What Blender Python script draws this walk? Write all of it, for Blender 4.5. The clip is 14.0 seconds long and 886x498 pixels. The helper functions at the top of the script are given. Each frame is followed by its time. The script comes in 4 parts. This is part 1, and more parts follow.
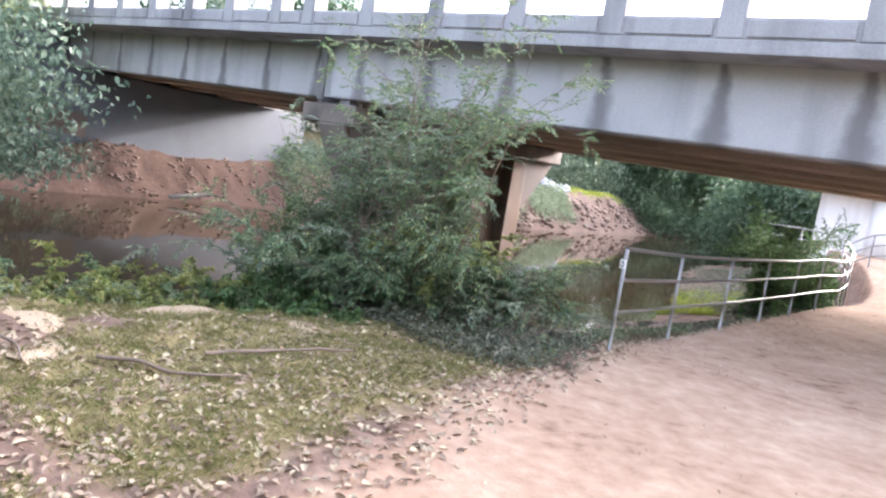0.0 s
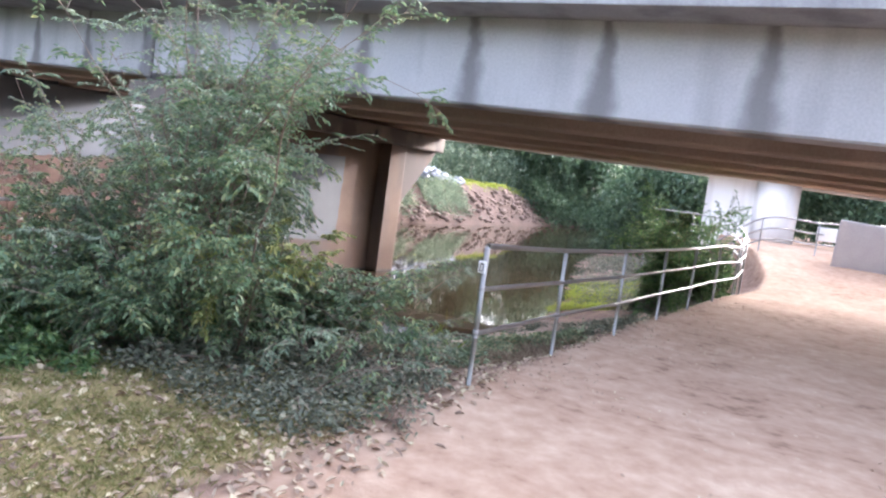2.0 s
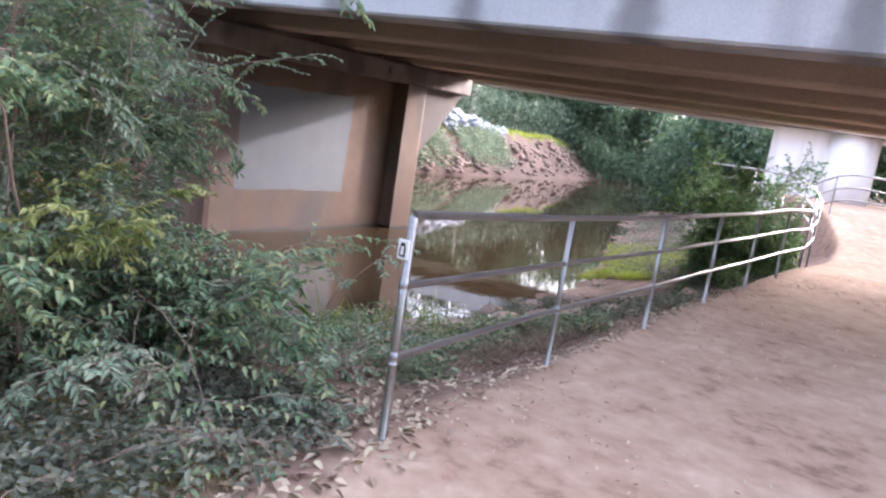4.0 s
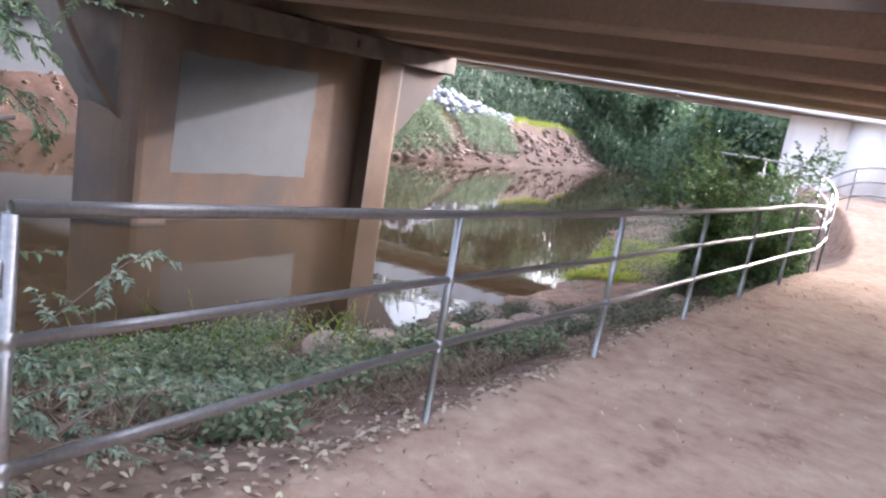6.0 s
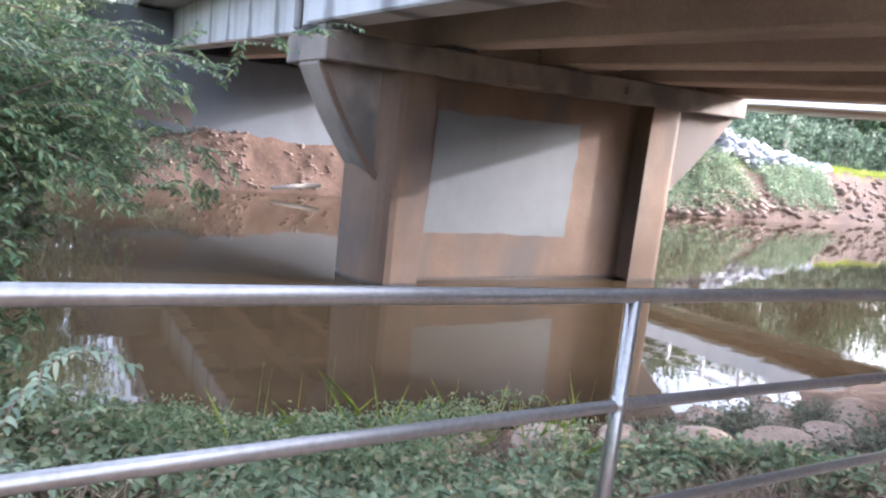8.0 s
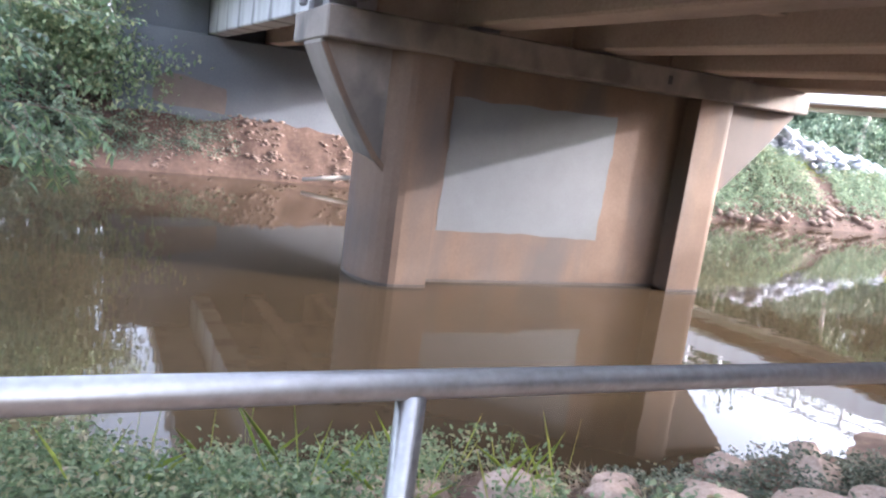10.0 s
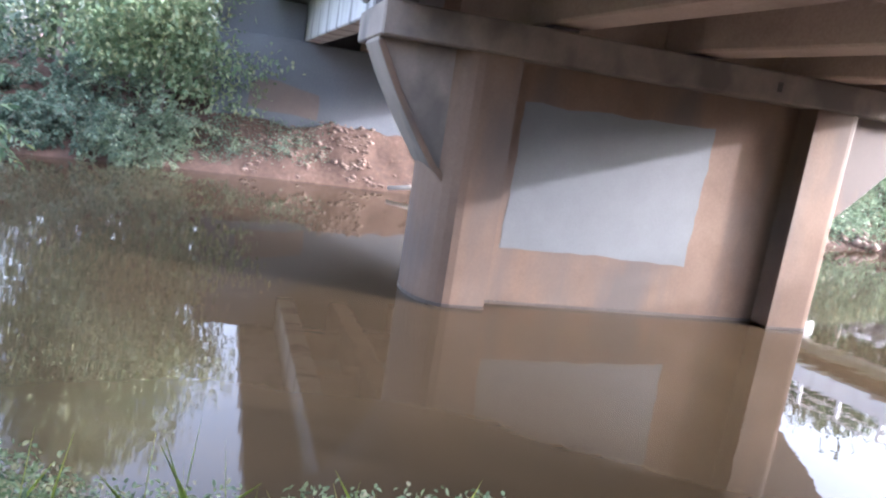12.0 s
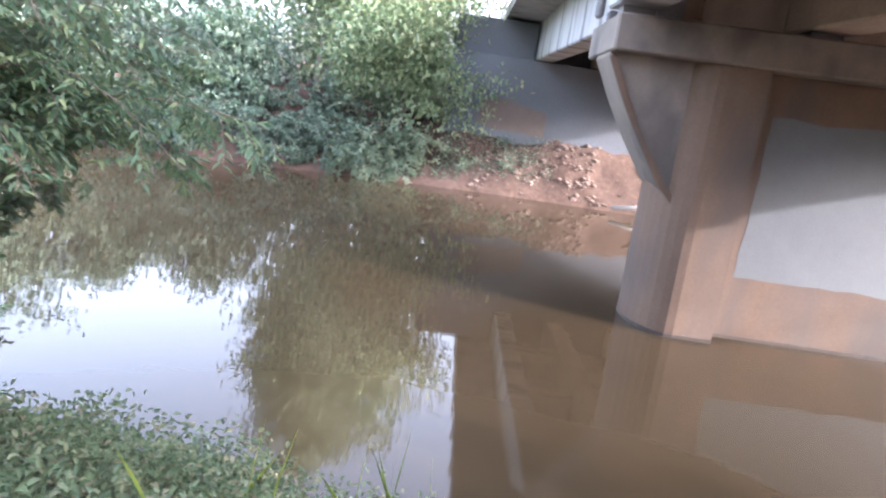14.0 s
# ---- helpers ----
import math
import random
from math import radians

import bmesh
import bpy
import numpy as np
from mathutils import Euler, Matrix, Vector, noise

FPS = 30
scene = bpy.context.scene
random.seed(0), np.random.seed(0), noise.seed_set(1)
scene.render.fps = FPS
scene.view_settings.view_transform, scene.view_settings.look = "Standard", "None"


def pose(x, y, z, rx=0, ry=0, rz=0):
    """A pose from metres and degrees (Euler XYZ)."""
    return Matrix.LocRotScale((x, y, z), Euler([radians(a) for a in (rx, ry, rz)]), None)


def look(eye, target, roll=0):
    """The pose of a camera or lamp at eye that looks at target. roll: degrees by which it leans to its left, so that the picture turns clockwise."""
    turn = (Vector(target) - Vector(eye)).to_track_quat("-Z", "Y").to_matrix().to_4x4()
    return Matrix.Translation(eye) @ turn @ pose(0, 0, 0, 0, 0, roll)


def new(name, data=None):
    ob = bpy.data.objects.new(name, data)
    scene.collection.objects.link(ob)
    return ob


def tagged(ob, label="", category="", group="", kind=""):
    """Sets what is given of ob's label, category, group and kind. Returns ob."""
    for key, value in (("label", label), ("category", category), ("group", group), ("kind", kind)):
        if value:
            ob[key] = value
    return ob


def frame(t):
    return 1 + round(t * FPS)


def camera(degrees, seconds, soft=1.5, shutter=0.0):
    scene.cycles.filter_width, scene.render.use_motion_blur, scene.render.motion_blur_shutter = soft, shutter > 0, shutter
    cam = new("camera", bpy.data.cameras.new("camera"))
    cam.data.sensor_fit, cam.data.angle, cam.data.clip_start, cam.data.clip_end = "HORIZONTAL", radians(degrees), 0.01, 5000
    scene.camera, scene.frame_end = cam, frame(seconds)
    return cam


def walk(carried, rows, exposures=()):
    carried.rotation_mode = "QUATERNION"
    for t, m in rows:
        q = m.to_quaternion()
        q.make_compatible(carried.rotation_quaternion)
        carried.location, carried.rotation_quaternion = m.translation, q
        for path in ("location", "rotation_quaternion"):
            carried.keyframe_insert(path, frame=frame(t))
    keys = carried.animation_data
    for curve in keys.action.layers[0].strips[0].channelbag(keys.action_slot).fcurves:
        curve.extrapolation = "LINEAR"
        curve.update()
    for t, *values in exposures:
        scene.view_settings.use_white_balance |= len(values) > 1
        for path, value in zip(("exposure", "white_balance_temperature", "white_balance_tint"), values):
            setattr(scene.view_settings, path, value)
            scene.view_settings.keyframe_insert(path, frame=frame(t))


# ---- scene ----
cam = camera(65.0, 14.0, soft=2.3)
PATH = [
    (0, (2.782, -6.598, 1.518), (1.571, -5.02, 1.304), 9.2),
    (0.5, (2.64, -6.135, 1.567), (1.381, -4.593, 1.376), 5.1),
    (1, (2.468, -5.591, 1.529), (1.306, -3.971, 1.364), 5.9),
    (1.5, (2.366, -5.099, 1.562), (1.284, -3.423, 1.415), 7.1),
    (2, (2.226, -4.552, 1.477), (1.242, -2.821, 1.291), 7.8),
    (2.5, (2.139, -4.095, 1.535), (1.109, -2.4, 1.277), 7.1),
    (3, (2.015, -3.568, 1.47), (0.949, -1.888, 1.269), 8.9),
    (3.5, (1.917, -3.009, 1.501), (0.85, -1.34, 1.222), 6.6),
    (4, (1.767, -2.437, 1.46), (0.694, -0.785, 1.119), 8.7),
    (4.2, (1.735, -2.307, 1.448), (0.727, -0.617, 1.092), 8.4),
    (6.3, (1.641, -0.427, 1.430), (0.520, 1.184, 1.045), 9.0),
    (6.5, (1.596, -0.249, 1.416), (0.399, 1.293, 0.979), 6.8),
    (6.8, (1.536, -0.043, 1.405), (0.125, 1.324, 1.03), 9.8),
    (7, (1.487, 0.082, 1.417), (-0.009, 1.347, 1.017), 8.8),
    (7.5, (1.359, 0.299, 1.396), (-0.189, 1.534, 1.118), 7.9),
    (8, (1.214, 0.579, 1.364), (-0.471, 1.607, 1.041), 6.3),
    (8.2, (1.190, 0.660, 1.385), (-0.523, 1.626, 1.020), 6.1),
    (10.5, (0.56, 1.946, 1.302), (-1.21, 2.804, 0.939), 8.5),
    (11, (0.517, 2.206, 1.358), (-1.266, 3.013, 0.936), 9.1),
    (11.5, (0.131, 2.435, 1.337), (-1.594, 3.376, 0.965), 8.0),
    (12, (0.071, 2.585, 1.324), (-1.8, 3.194, 0.966), 8.7),
    (12.5, (-0.058, 2.609, 1.315), (-2.02, 2.883, 1.04), 10.5),
    (13, (-0.066, 2.645, 1.300), (-2.034, 2.757, 0.962), 8.3),
    (13.5, (-0.068, 2.640, 1.296), (-2.027, 2.738, 0.908), 8.5),
    (14, (-0.064, 2.611, 1.318), (-2.023, 2.603, 0.917), 8.4),
]
EXPOSURES = [(0, 3.12, 5900, 18), (2, 3.16, 5750, 19), (4, 3.18, 5750, 23), (6.5, 3.14, 5750, 19), (8, 3.68, 5650, 17), (10.5, 3.83, 5700, 18), (12.2, 4.0, 5450, 19), (14, 4.15, 5700, 20)]
walk(cam, [(t, look(eye, target, roll)) for t, eye, target, roll in PATH], EXPOSURES)

# ---- world, sun, exposure ----
SUN_ELEV, SUN_AZ = radians(16), radians(22)     # azimuth from +Y towards +X
world = bpy.data.worlds.new("sky")
scene.world = world
world.use_nodes = True
wn = world.node_tree
sky = wn.nodes.new("ShaderNodeTexSky")
sky.sky_type, sky.sun_disc = "NISHITA", False
sky.sun_elevation, sky.sun_rotation = SUN_ELEV, SUN_AZ
sky.air_density, sky.dust_density, sky.ozone_density = 1.0, 7.0, 1.0
haze = wn.nodes.new("ShaderNodeHueSaturation")
haze.inputs["Saturation"].default_value, haze.inputs["Value"].default_value = 0.5, 1.15
wn.links.new(sky.outputs["Color"], haze.inputs["Color"])
wn.links.new(haze.outputs["Color"], wn.nodes["Background"].inputs["Color"])
wn.nodes["Background"].inputs["Strength"].default_value = 0.15
sun = new("sun", bpy.data.lights.new("sun", "SUN"))
sun.data.energy, sun.data.angle, sun.data.color = 0.62, radians(0.8), (1.0, 0.96, 0.90)
sun.matrix_world = look((math.sin(SUN_AZ) * math.cos(SUN_ELEV), math.cos(SUN_AZ) * math.cos(SUN_ELEV), math.sin(SUN_ELEV)), (0, 0, 0))


# ---- materials ----
def surface(name, stops, scale=3.0, fine=40.0, rough=0.85, bump=0.3, bump_size=0.02, metal=0.0, stretch=(1, 1, 1), spec=0.4, blotch=0.5):
    """A node material: colours by a coarse noise, a fine grain over it, bump from both."""
    m = bpy.data.materials.new(name)
    m.use_nodes = True
    t = m.node_tree
    n, link = t.nodes, t.links.new
    b = n["Principled BSDF"]
    co = n.new("ShaderNodeTexCoord")
    mp = n.new("ShaderNodeMapping")
    mp.inputs["Scale"].default_value = stretch
    link(co.outputs["Object"], mp.inputs["Vector"])
    big, small = n.new("ShaderNodeTexNoise"), n.new("ShaderNodeTexNoise")
    big.inputs["Scale"].default_value, big.inputs["Detail"].default_value, big.inputs["Roughness"].default_value = scale, 5, 0.6
    small.inputs["Scale"].default_value, small.inputs["Detail"].default_value = fine, 3
    link(mp.outputs[0], big.inputs["Vector"])
    link(co.outputs["Object"], small.inputs["Vector"])
    mix = n.new("ShaderNodeMath")
    mix.operation = "MULTIPLY_ADD"
    mix.inputs[1].default_value = 1 - blotch
    k = n.new("ShaderNodeMath")
    k.operation = "MULTIPLY"
    k.inputs[1].default_value = blotch
    link(big.outputs["Fac"], k.inputs[0])
    link(small.outputs["Fac"], mix.inputs[0])
    link(k.outputs[0], mix.inputs[2])
    ramp = n.new("ShaderNodeValToRGB")
    e = ramp.color_ramp.elements
    while len(e) < len(stops):
        e.new(0.5)
    for el, (p, c) in zip(e, stops):
        el.position, el.color = p, (*c, 1)
    link(mix.outputs[0], ramp.inputs["Fac"])
    link(ramp.outputs[0], b.inputs["Base Color"])
    b.inputs["Roughness"].default_value, b.inputs["Metallic"].default_value = rough, metal
    b.inputs["Specular IOR Level"].default_value = spec
    bp = n.new("ShaderNodeBump")
    bp.inputs["Strength"].default_value, bp.inputs["Distance"].default_value = bump, bump_size
    link(mix.outputs[0], bp.inputs["Height"])
    link(bp.outputs[0], b.inputs["Normal"])
    return m


def leaf_material(name, stops, rough=0.5, glow=0.35):
    m = bpy.data.materials.new(name)
    m.use_nodes = True
    t = m.node_tree
    n, link = t.nodes, t.links.new
    b, out = n["Principled BSDF"], n["Material Output"]
    g = n.new("ShaderNodeNewGeometry")
    ramp = n.new("ShaderNodeValToRGB")
    e = ramp.color_ramp.elements
    while len(e) < len(stops):
        e.new(0.5)
    for el, (p, c) in zip(e, stops):
        el.position, el.color = p, (*c, 1)
    link(g.outputs["Random Per Island"], ramp.inputs["Fac"])
    link(ramp.outputs[0], b.inputs["Base Color"])
    b.inputs["Roughness"].default_value = rough
    tr = n.new("ShaderNodeBsdfTranslucent")
    link(ramp.outputs[0], tr.inputs["Color"])
    mx = n.new("ShaderNodeMixShader")
    mx.inputs[0].default_value = glow
    link(b.outputs[0], mx.inputs[1])
    link(tr.outputs[0], mx.inputs[2])
    link(mx.outputs[0], out.inputs["Surface"])
    return m


def streaked(m, colour, amount, scale, stretch, lo=0.5, hi=0.68):
    """Adds stains to a surface: a stretched noise mixes another colour in."""
    t = m.node_tree
    n, link = t.nodes, t.links.new
    b = n["Principled BSDF"]
    old = b.inputs["Base Color"].links[0].from_socket
    co = n.new("ShaderNodeTexCoord")
    mp = n.new("ShaderNodeMapping")
    mp.inputs["Scale"].default_value = stretch
    ns = n.new("ShaderNodeTexNoise")
    ns.inputs["Scale"].default_value, ns.inputs["Detail"].default_value = scale, 4
    link(co.outputs["Object"], mp.inputs["Vector"])
    link(mp.outputs[0], ns.inputs["Vector"])
    rg = n.new("ShaderNodeMapRange")
    rg.inputs[1].default_value, rg.inputs[2].default_value, rg.inputs[4].default_value = lo, hi, amount
    link(ns.outputs["Fac"], rg.inputs[0])
    mx = n.new("ShaderNodeMix")
    mx.data_type = "RGBA"
    link(rg.outputs[0], mx.inputs[0])
    link(old, mx.inputs[6])
    mx.inputs[7].default_value = (*colour, 1)
    link(mx.outputs[2], b.inputs["Base Color"])
    return m


M_FASCIA = streaked(surface("grey_concrete", [(0.3, (0.30, 0.295, 0.30)), (0.7, (0.44, 0.43, 0.435))], 1.2, 30, 0.85, 0.2, 0.01),
                    (0.10, 0.095, 0.10), 0.55, 1.3, (1.0, 1.0, 0.12))
M_EDGE = streaked(surface("grey_girder_concrete", [(0.3, (0.40, 0.395, 0.40)), (0.7, (0.54, 0.53, 0.535))], 1.2, 30, 0.85, 0.2, 0.01),
                  (0.13, 0.12, 0.125), 0.3, 1.3, (1.0, 1.0, 0.12))


def post_streaks(m, first, step, colour):
    """Run-off stains that widen downwards at every rail post."""
    t = m.node_tree
    n, link = t.nodes, t.links.new
    b = n["Principled BSDF"]
    old = b.inputs["Base Color"].links[0].from_socket
    co = n.new("ShaderNodeTexCoord")
    sep = n.new("ShaderNodeSeparateXYZ")
    link(co.outputs["Object"], sep.inputs[0])

    def op(kind, a, c, d=None):
        q = n.new("ShaderNodeMath")
        q.operation = kind
        for slot, v in enumerate((a, c, d)):
            if v is None:
                continue
            if isinstance(v, (int, float)):
                q.inputs[slot].default_value = v
            else:
                link(v, q.inputs[slot])
        return q.outputs[0]

    ns = n.new("ShaderNodeTexNoise")
    ns.inputs["Scale"].default_value, ns.inputs["Detail"].default_value = 2.5, 4
    link(co.outputs["Object"], ns.inputs["Vector"])
    wob = op("MULTIPLY_ADD", ns.outputs["Fac"], 0.3, -0.15)
    d = op("PINGPONG", op("ADD", op("SUBTRACT", sep.outputs[0], first), wob), step / 2)
    below = op("SUBTRACT", 3.9, sep.outputs[2])
    wide = op("MULTIPLY_ADD", op("MAXIMUM", below, 0.0), 0.11, 0.05)
    fac = n.new("ShaderNodeMapRange")
    fac.interpolation_type = "SMOOTHSTEP"
    link(d, fac.inputs[0])
    link(op("MULTIPLY", wide, 1.9), fac.inputs[1])
    link(op("MULTIPLY", wide, 0.3), fac.inputs[2])
    fac.inputs[4].default_value = 0.72
    mx = n.new("ShaderNodeMix")
    mx.data_type = "RGBA"
    link(fac.outputs[0], mx.inputs[0])
    link(old, mx.inputs[6])
    mx.inputs[7].default_value = (*colour, 1)
    link(mx.outputs[2], b.inputs["Base Color"])


post_streaks(M_EDGE, -0.78, 1.93, (0.12, 0.11, 0.11))
M_STAIN = surface("stained_concrete", [(0.3, (0.13, 0.12, 0.12)), (0.7, (0.24, 0.23, 0.23))], 2.0, 30, 0.9, 0.2, 0.01)
M_BEAM = streaked(surface("brown_concrete", [(0.3, (0.40, 0.30, 0.235)), (0.7, (0.56, 0.45, 0.37))], 0.8, 25, 0.85, 0.2, 0.01),
                  (0.16, 0.12, 0.10), 0.5, 0.8, (0.3, 1.0, 1.0))
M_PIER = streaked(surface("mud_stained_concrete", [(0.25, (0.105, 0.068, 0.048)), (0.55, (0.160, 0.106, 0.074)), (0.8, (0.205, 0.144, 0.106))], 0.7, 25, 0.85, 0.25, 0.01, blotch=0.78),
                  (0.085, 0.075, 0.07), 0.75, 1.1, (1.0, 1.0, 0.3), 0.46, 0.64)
M_CAP = streaked(surface("weathered_concrete", [(0.3, (0.175, 0.145, 0.122)), (0.7, (0.265, 0.222, 0.19))], 1.5, 25, 0.85, 0.25, 0.01, blotch=0.75),
                 (0.08, 0.072, 0.068), 0.7, 1.0, (1.0, 1.0, 0.7), 0.48, 0.62)
M_PATCH = surface("grey_paint", [(0.3, (0.114, 0.120, 0.125)), (0.7, (0.142, 0.148, 0.153))], 2.5, 50, 0.6, 0.08, 0.004)
M_WET = surface("wet_concrete", [(0.3, (0.05, 0.04, 0.035)), (0.7, (0.10, 0.08, 0.065))], 3, 30, 0.4, 0.2, 0.01)
M_ABUT = streaked(surface("abutment_concrete", [(0.3, (0.105, 0.115, 0.13)), (0.7, (0.16, 0.17, 0.188))], 0.6, 20, 0.85, 0.15, 0.01),
                  (0.10, 0.098, 0.10), 0.5, 0.5, (1.0, 1.0, 0.3))
M_RUST = surface("red_clay_stain", [(0.3, (0.14, 0.11, 0.095)), (0.7, (0.20, 0.16, 0.135))], 2, 25, 0.9, 0.2, 0.01)
M_WHITE = streaked(surface("white_painted_concrete", [(0.3, (0.78, 0.78, 0.77)), (0.7, (0.86, 0.86, 0.85))], 1.0, 30, 0.7, 0.1, 0.01),
                   (0.45, 0.43, 0.40), 0.35, 1.5, (1.0, 1.0, 0.15))
M_STEEL = surface("galvanised_steel", [(0.3, (0.22, 0.21, 0.20)), (0.7, (0.36, 0.35, 0.34))], 4, 60, 0.33, 0.12, 0.002, 0.85)
M_ROCK = surface("pale_rock", [(0.25, (0.30, 0.19, 0.14)), (0.6, (0.52, 0.39, 0.31)), (0.85, (0.62, 0.50, 0.42))], 3, 35, 0.85, 0.5, 0.02)
M_RUBBLE = surface("clay_stained_rock", [(0.25, (0.13, 0.088, 0.068)), (0.6, (0.21, 0.15, 0.12)), (0.85, (0.30, 0.23, 0.19))], 3, 35, 0.85, 0.5, 0.02)
M_RIPRAP = surface("blue_grey_rock", [(0.3, (0.22, 0.24, 0.28)), (0.7, (0.48, 0.50, 0.54))], 2, 20, 0.8, 0.4, 0.02)
M_BARK = surface("bark", [(0.3, (0.10, 0.08, 0.06)), (0.7, (0.26, 0.22, 0.18))], 5, 50, 0.9, 0.5, 0.02, 0, (1, 1, 0.2))
M_PALE_BARK = surface("pale_bark", [(0.3, (0.30, 0.27, 0.23)), (0.7, (0.50, 0.47, 0.43))], 4, 40, 0.85, 0.4, 0.02, 0, (1, 1, 0.3))
M_TWIG = surface("dry_twig", [(0.3, (0.17, 0.12, 0.09)), (0.7, (0.33, 0.25, 0.20))], 8, 80, 0.9, 0.4, 0.004)
M_ASPHALT = surface("asphalt", [(0.3, (0.04, 0.04, 0.04)), (0.7, (0.07, 0.07, 0.07))], 3, 80, 0.9, 0.3, 0.005)
M_SAND = surface("pale_sand", [(0.25, (0.36, 0.25, 0.15)), (0.5, (0.52, 0.39, 0.26)), (0.75, (0.64, 0.51, 0.37))], 9, 70, 0.97, 0.9, 0.03)
M_TAG = surface("white_plastic", [(0.3, (0.72, 0.72, 0.70)), (0.7, (0.82, 0.82, 0.80))], 6, 60, 0.5, 0.02, 0.001)
M_BLACK = surface("black_print", [(0.3, (0.02, 0.02, 0.02)), (0.7, (0.05, 0.05, 0.05))], 6, 60, 0.5, 0.02, 0.001)

L_PRIVET = leaf_material("privet_leaf", [(0.0, (0.095, 0.165, 0.09)), (0.45, (0.18, 0.275, 0.14)), (0.8, (0.28, 0.36, 0.19)), (1.0, (0.42, 0.45, 0.20))])
# duller leaf for low growth, with shade put into its colour
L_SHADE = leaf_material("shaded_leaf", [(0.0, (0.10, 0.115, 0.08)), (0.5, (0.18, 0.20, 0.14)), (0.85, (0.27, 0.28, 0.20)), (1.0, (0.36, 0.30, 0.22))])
L_WEED = leaf_material("weed_leaf", [(0.0, (0.13, 0.18, 0.10)), (0.45, (0.25, 0.315, 0.18)), (0.8, (0.37, 0.41, 0.25)), (0.93, (0.42, 0.37, 0.21)), (1.0, (0.48, 0.36, 0.24))])
L_BLUE = leaf_material("bluish_leaf", [(0.0, (0.075, 0.125, 0.09)), (0.5, (0.14, 0.205, 0.145)), (1.0, (0.25, 0.31, 0.22))])
L_PALE = leaf_material("pale_leaf", [(0.0, (0.13, 0.20, 0.10)), (0.6, (0.26, 0.33, 0.18)), (1.0, (0.44, 0.45, 0.25))], 0.4)
L_FERN = leaf_material("bright_leaf", [(0.0, (0.06, 0.13, 0.05)), (0.6, (0.12, 0.22, 0.075)), (1.0, (0.24, 0.32, 0.12))])
L_GRASS = leaf_material("grass_blade", [(0.0, (0.14, 0.18, 0.05)), (0.4, (0.24, 0.25, 0.085)), (0.75, (0.36, 0.31, 0.15)), (1.0, (0.48, 0.39, 0.23))], 0.6)
L_LIME = leaf_material("lime_grass", [(0.0, (0.24, 0.34, 0.05)), (0.6, (0.40, 0.48, 0.08)), (1.0, (0.55, 0.52, 0.15))], 0.6)
L_SAGE = leaf_material("sage_leaf", [(0.0, (0.13, 0.185, 0.125)), (0.5, (0.25, 0.325, 0.215)), (0.9, (0.33, 0.39, 0.26)), (1.0, (0.42, 0.39, 0.26))])
L_BANK = leaf_material("bank_leaf", [(0.0, (0.11, 0.16, 0.075)), (0.4, (0.21, 0.28, 0.14)), (0.75, (0.32, 0.37, 0.20)), (0.92, (0.43, 0.40, 0.23)), (1.0, (0.50, 0.41, 0.28))])
L_DEAD = leaf_material("dead_leaf", [(0.0, (0.22, 0.15, 0.11)), (0.4, (0.38, 0.28, 0.20)), (0.8, (0.52, 0.42, 0.30)), (1.0, (0.60, 0.53, 0.34))], 0.7, 0.12)
L_YELLOW = leaf_material("yellowing_sunlit_leaf", [(0.0, (0.16, 0.22, 0.06)), (0.5, (0.28, 0.32, 0.10)), (1.0, (0.42, 0.40, 0.14))])
L_FAR = leaf_material("far_leaf", [(0.0, (0.045, 0.085, 0.045)), (0.6, (0.085, 0.145, 0.075)), (1.0, (0.15, 0.21, 0.11))])


# ---- ground shape ----
def lattice(ix, iy, seed):
    h = np.sin(ix * 127.1 + iy * 311.7 + seed * 74.7) * 43758.5453
    return h - np.floor(h)


def vnoise(x, y, s, seed=0):
    x, y = np.asarray(x, float) / s, np.asarray(y, float) / s
    ix, iy = np.floor(x), np.floor(y)
    fx, fy = x - ix, y - iy
    fx, fy = fx * fx * (3 - 2 * fx), fy * fy * (3 - 2 * fy)
    a = lattice(ix, iy, seed) * (1 - fx) + lattice(ix + 1, iy, seed) * fx
    b = lattice(ix, iy + 1, seed) * (1 - fx) + lattice(ix + 1, iy + 1, seed) * fx
    return a * (1 - fy) + b * fy - 0.5


def smooth(a, b, v):
    f = np.clip((np.asarray(v, float) - a) / (b - a), 0, 1)
    return f * f * (3 - 2 * f)


WATER = -1.13
EDGE_Y, EDGE_X = [-40, -9, -4.5, -2, 0, 2, 4, 6, 9, 11.2, 13, 15, 18, 24, 60], [1.5, 1.1, 0.5, 0.12, -0.05, -0.15, -0.12, -0.05, 0.2, 0.4, 0.7, 0.6, 0.0, -2.0, -6]
NEAR_Y, NEAR_X = [-60, -12, -6, -3.5, -1.5, 1, 3, 6, 9, 12, 17, 26, 40, 60, 90, 140], [-11, -9.5, -7.2, -5.6, -4.6, -3.7, -3.3, -2.9, -3.1, -3.4, -5.0, -7.8, -10, -13, -2, 60]
FAR_Y, FAR_X = [-60, -30, -5, 0.5, 5, 8.5, 14, 25, 33, 50, 58, 75, 110], [-16, -17.5, -19.5, -21.2, -21.6, -21.4, -21.2, -20.6, -20.2, -21.2, -22.4, -20, 20]


def path_z(y):
    y = np.asarray(y, float)
    return -0.09 * smooth(0, 2, y) + 0.09 * smooth(7, 10, y) + 0.95 * smooth(11.5, 22, y)


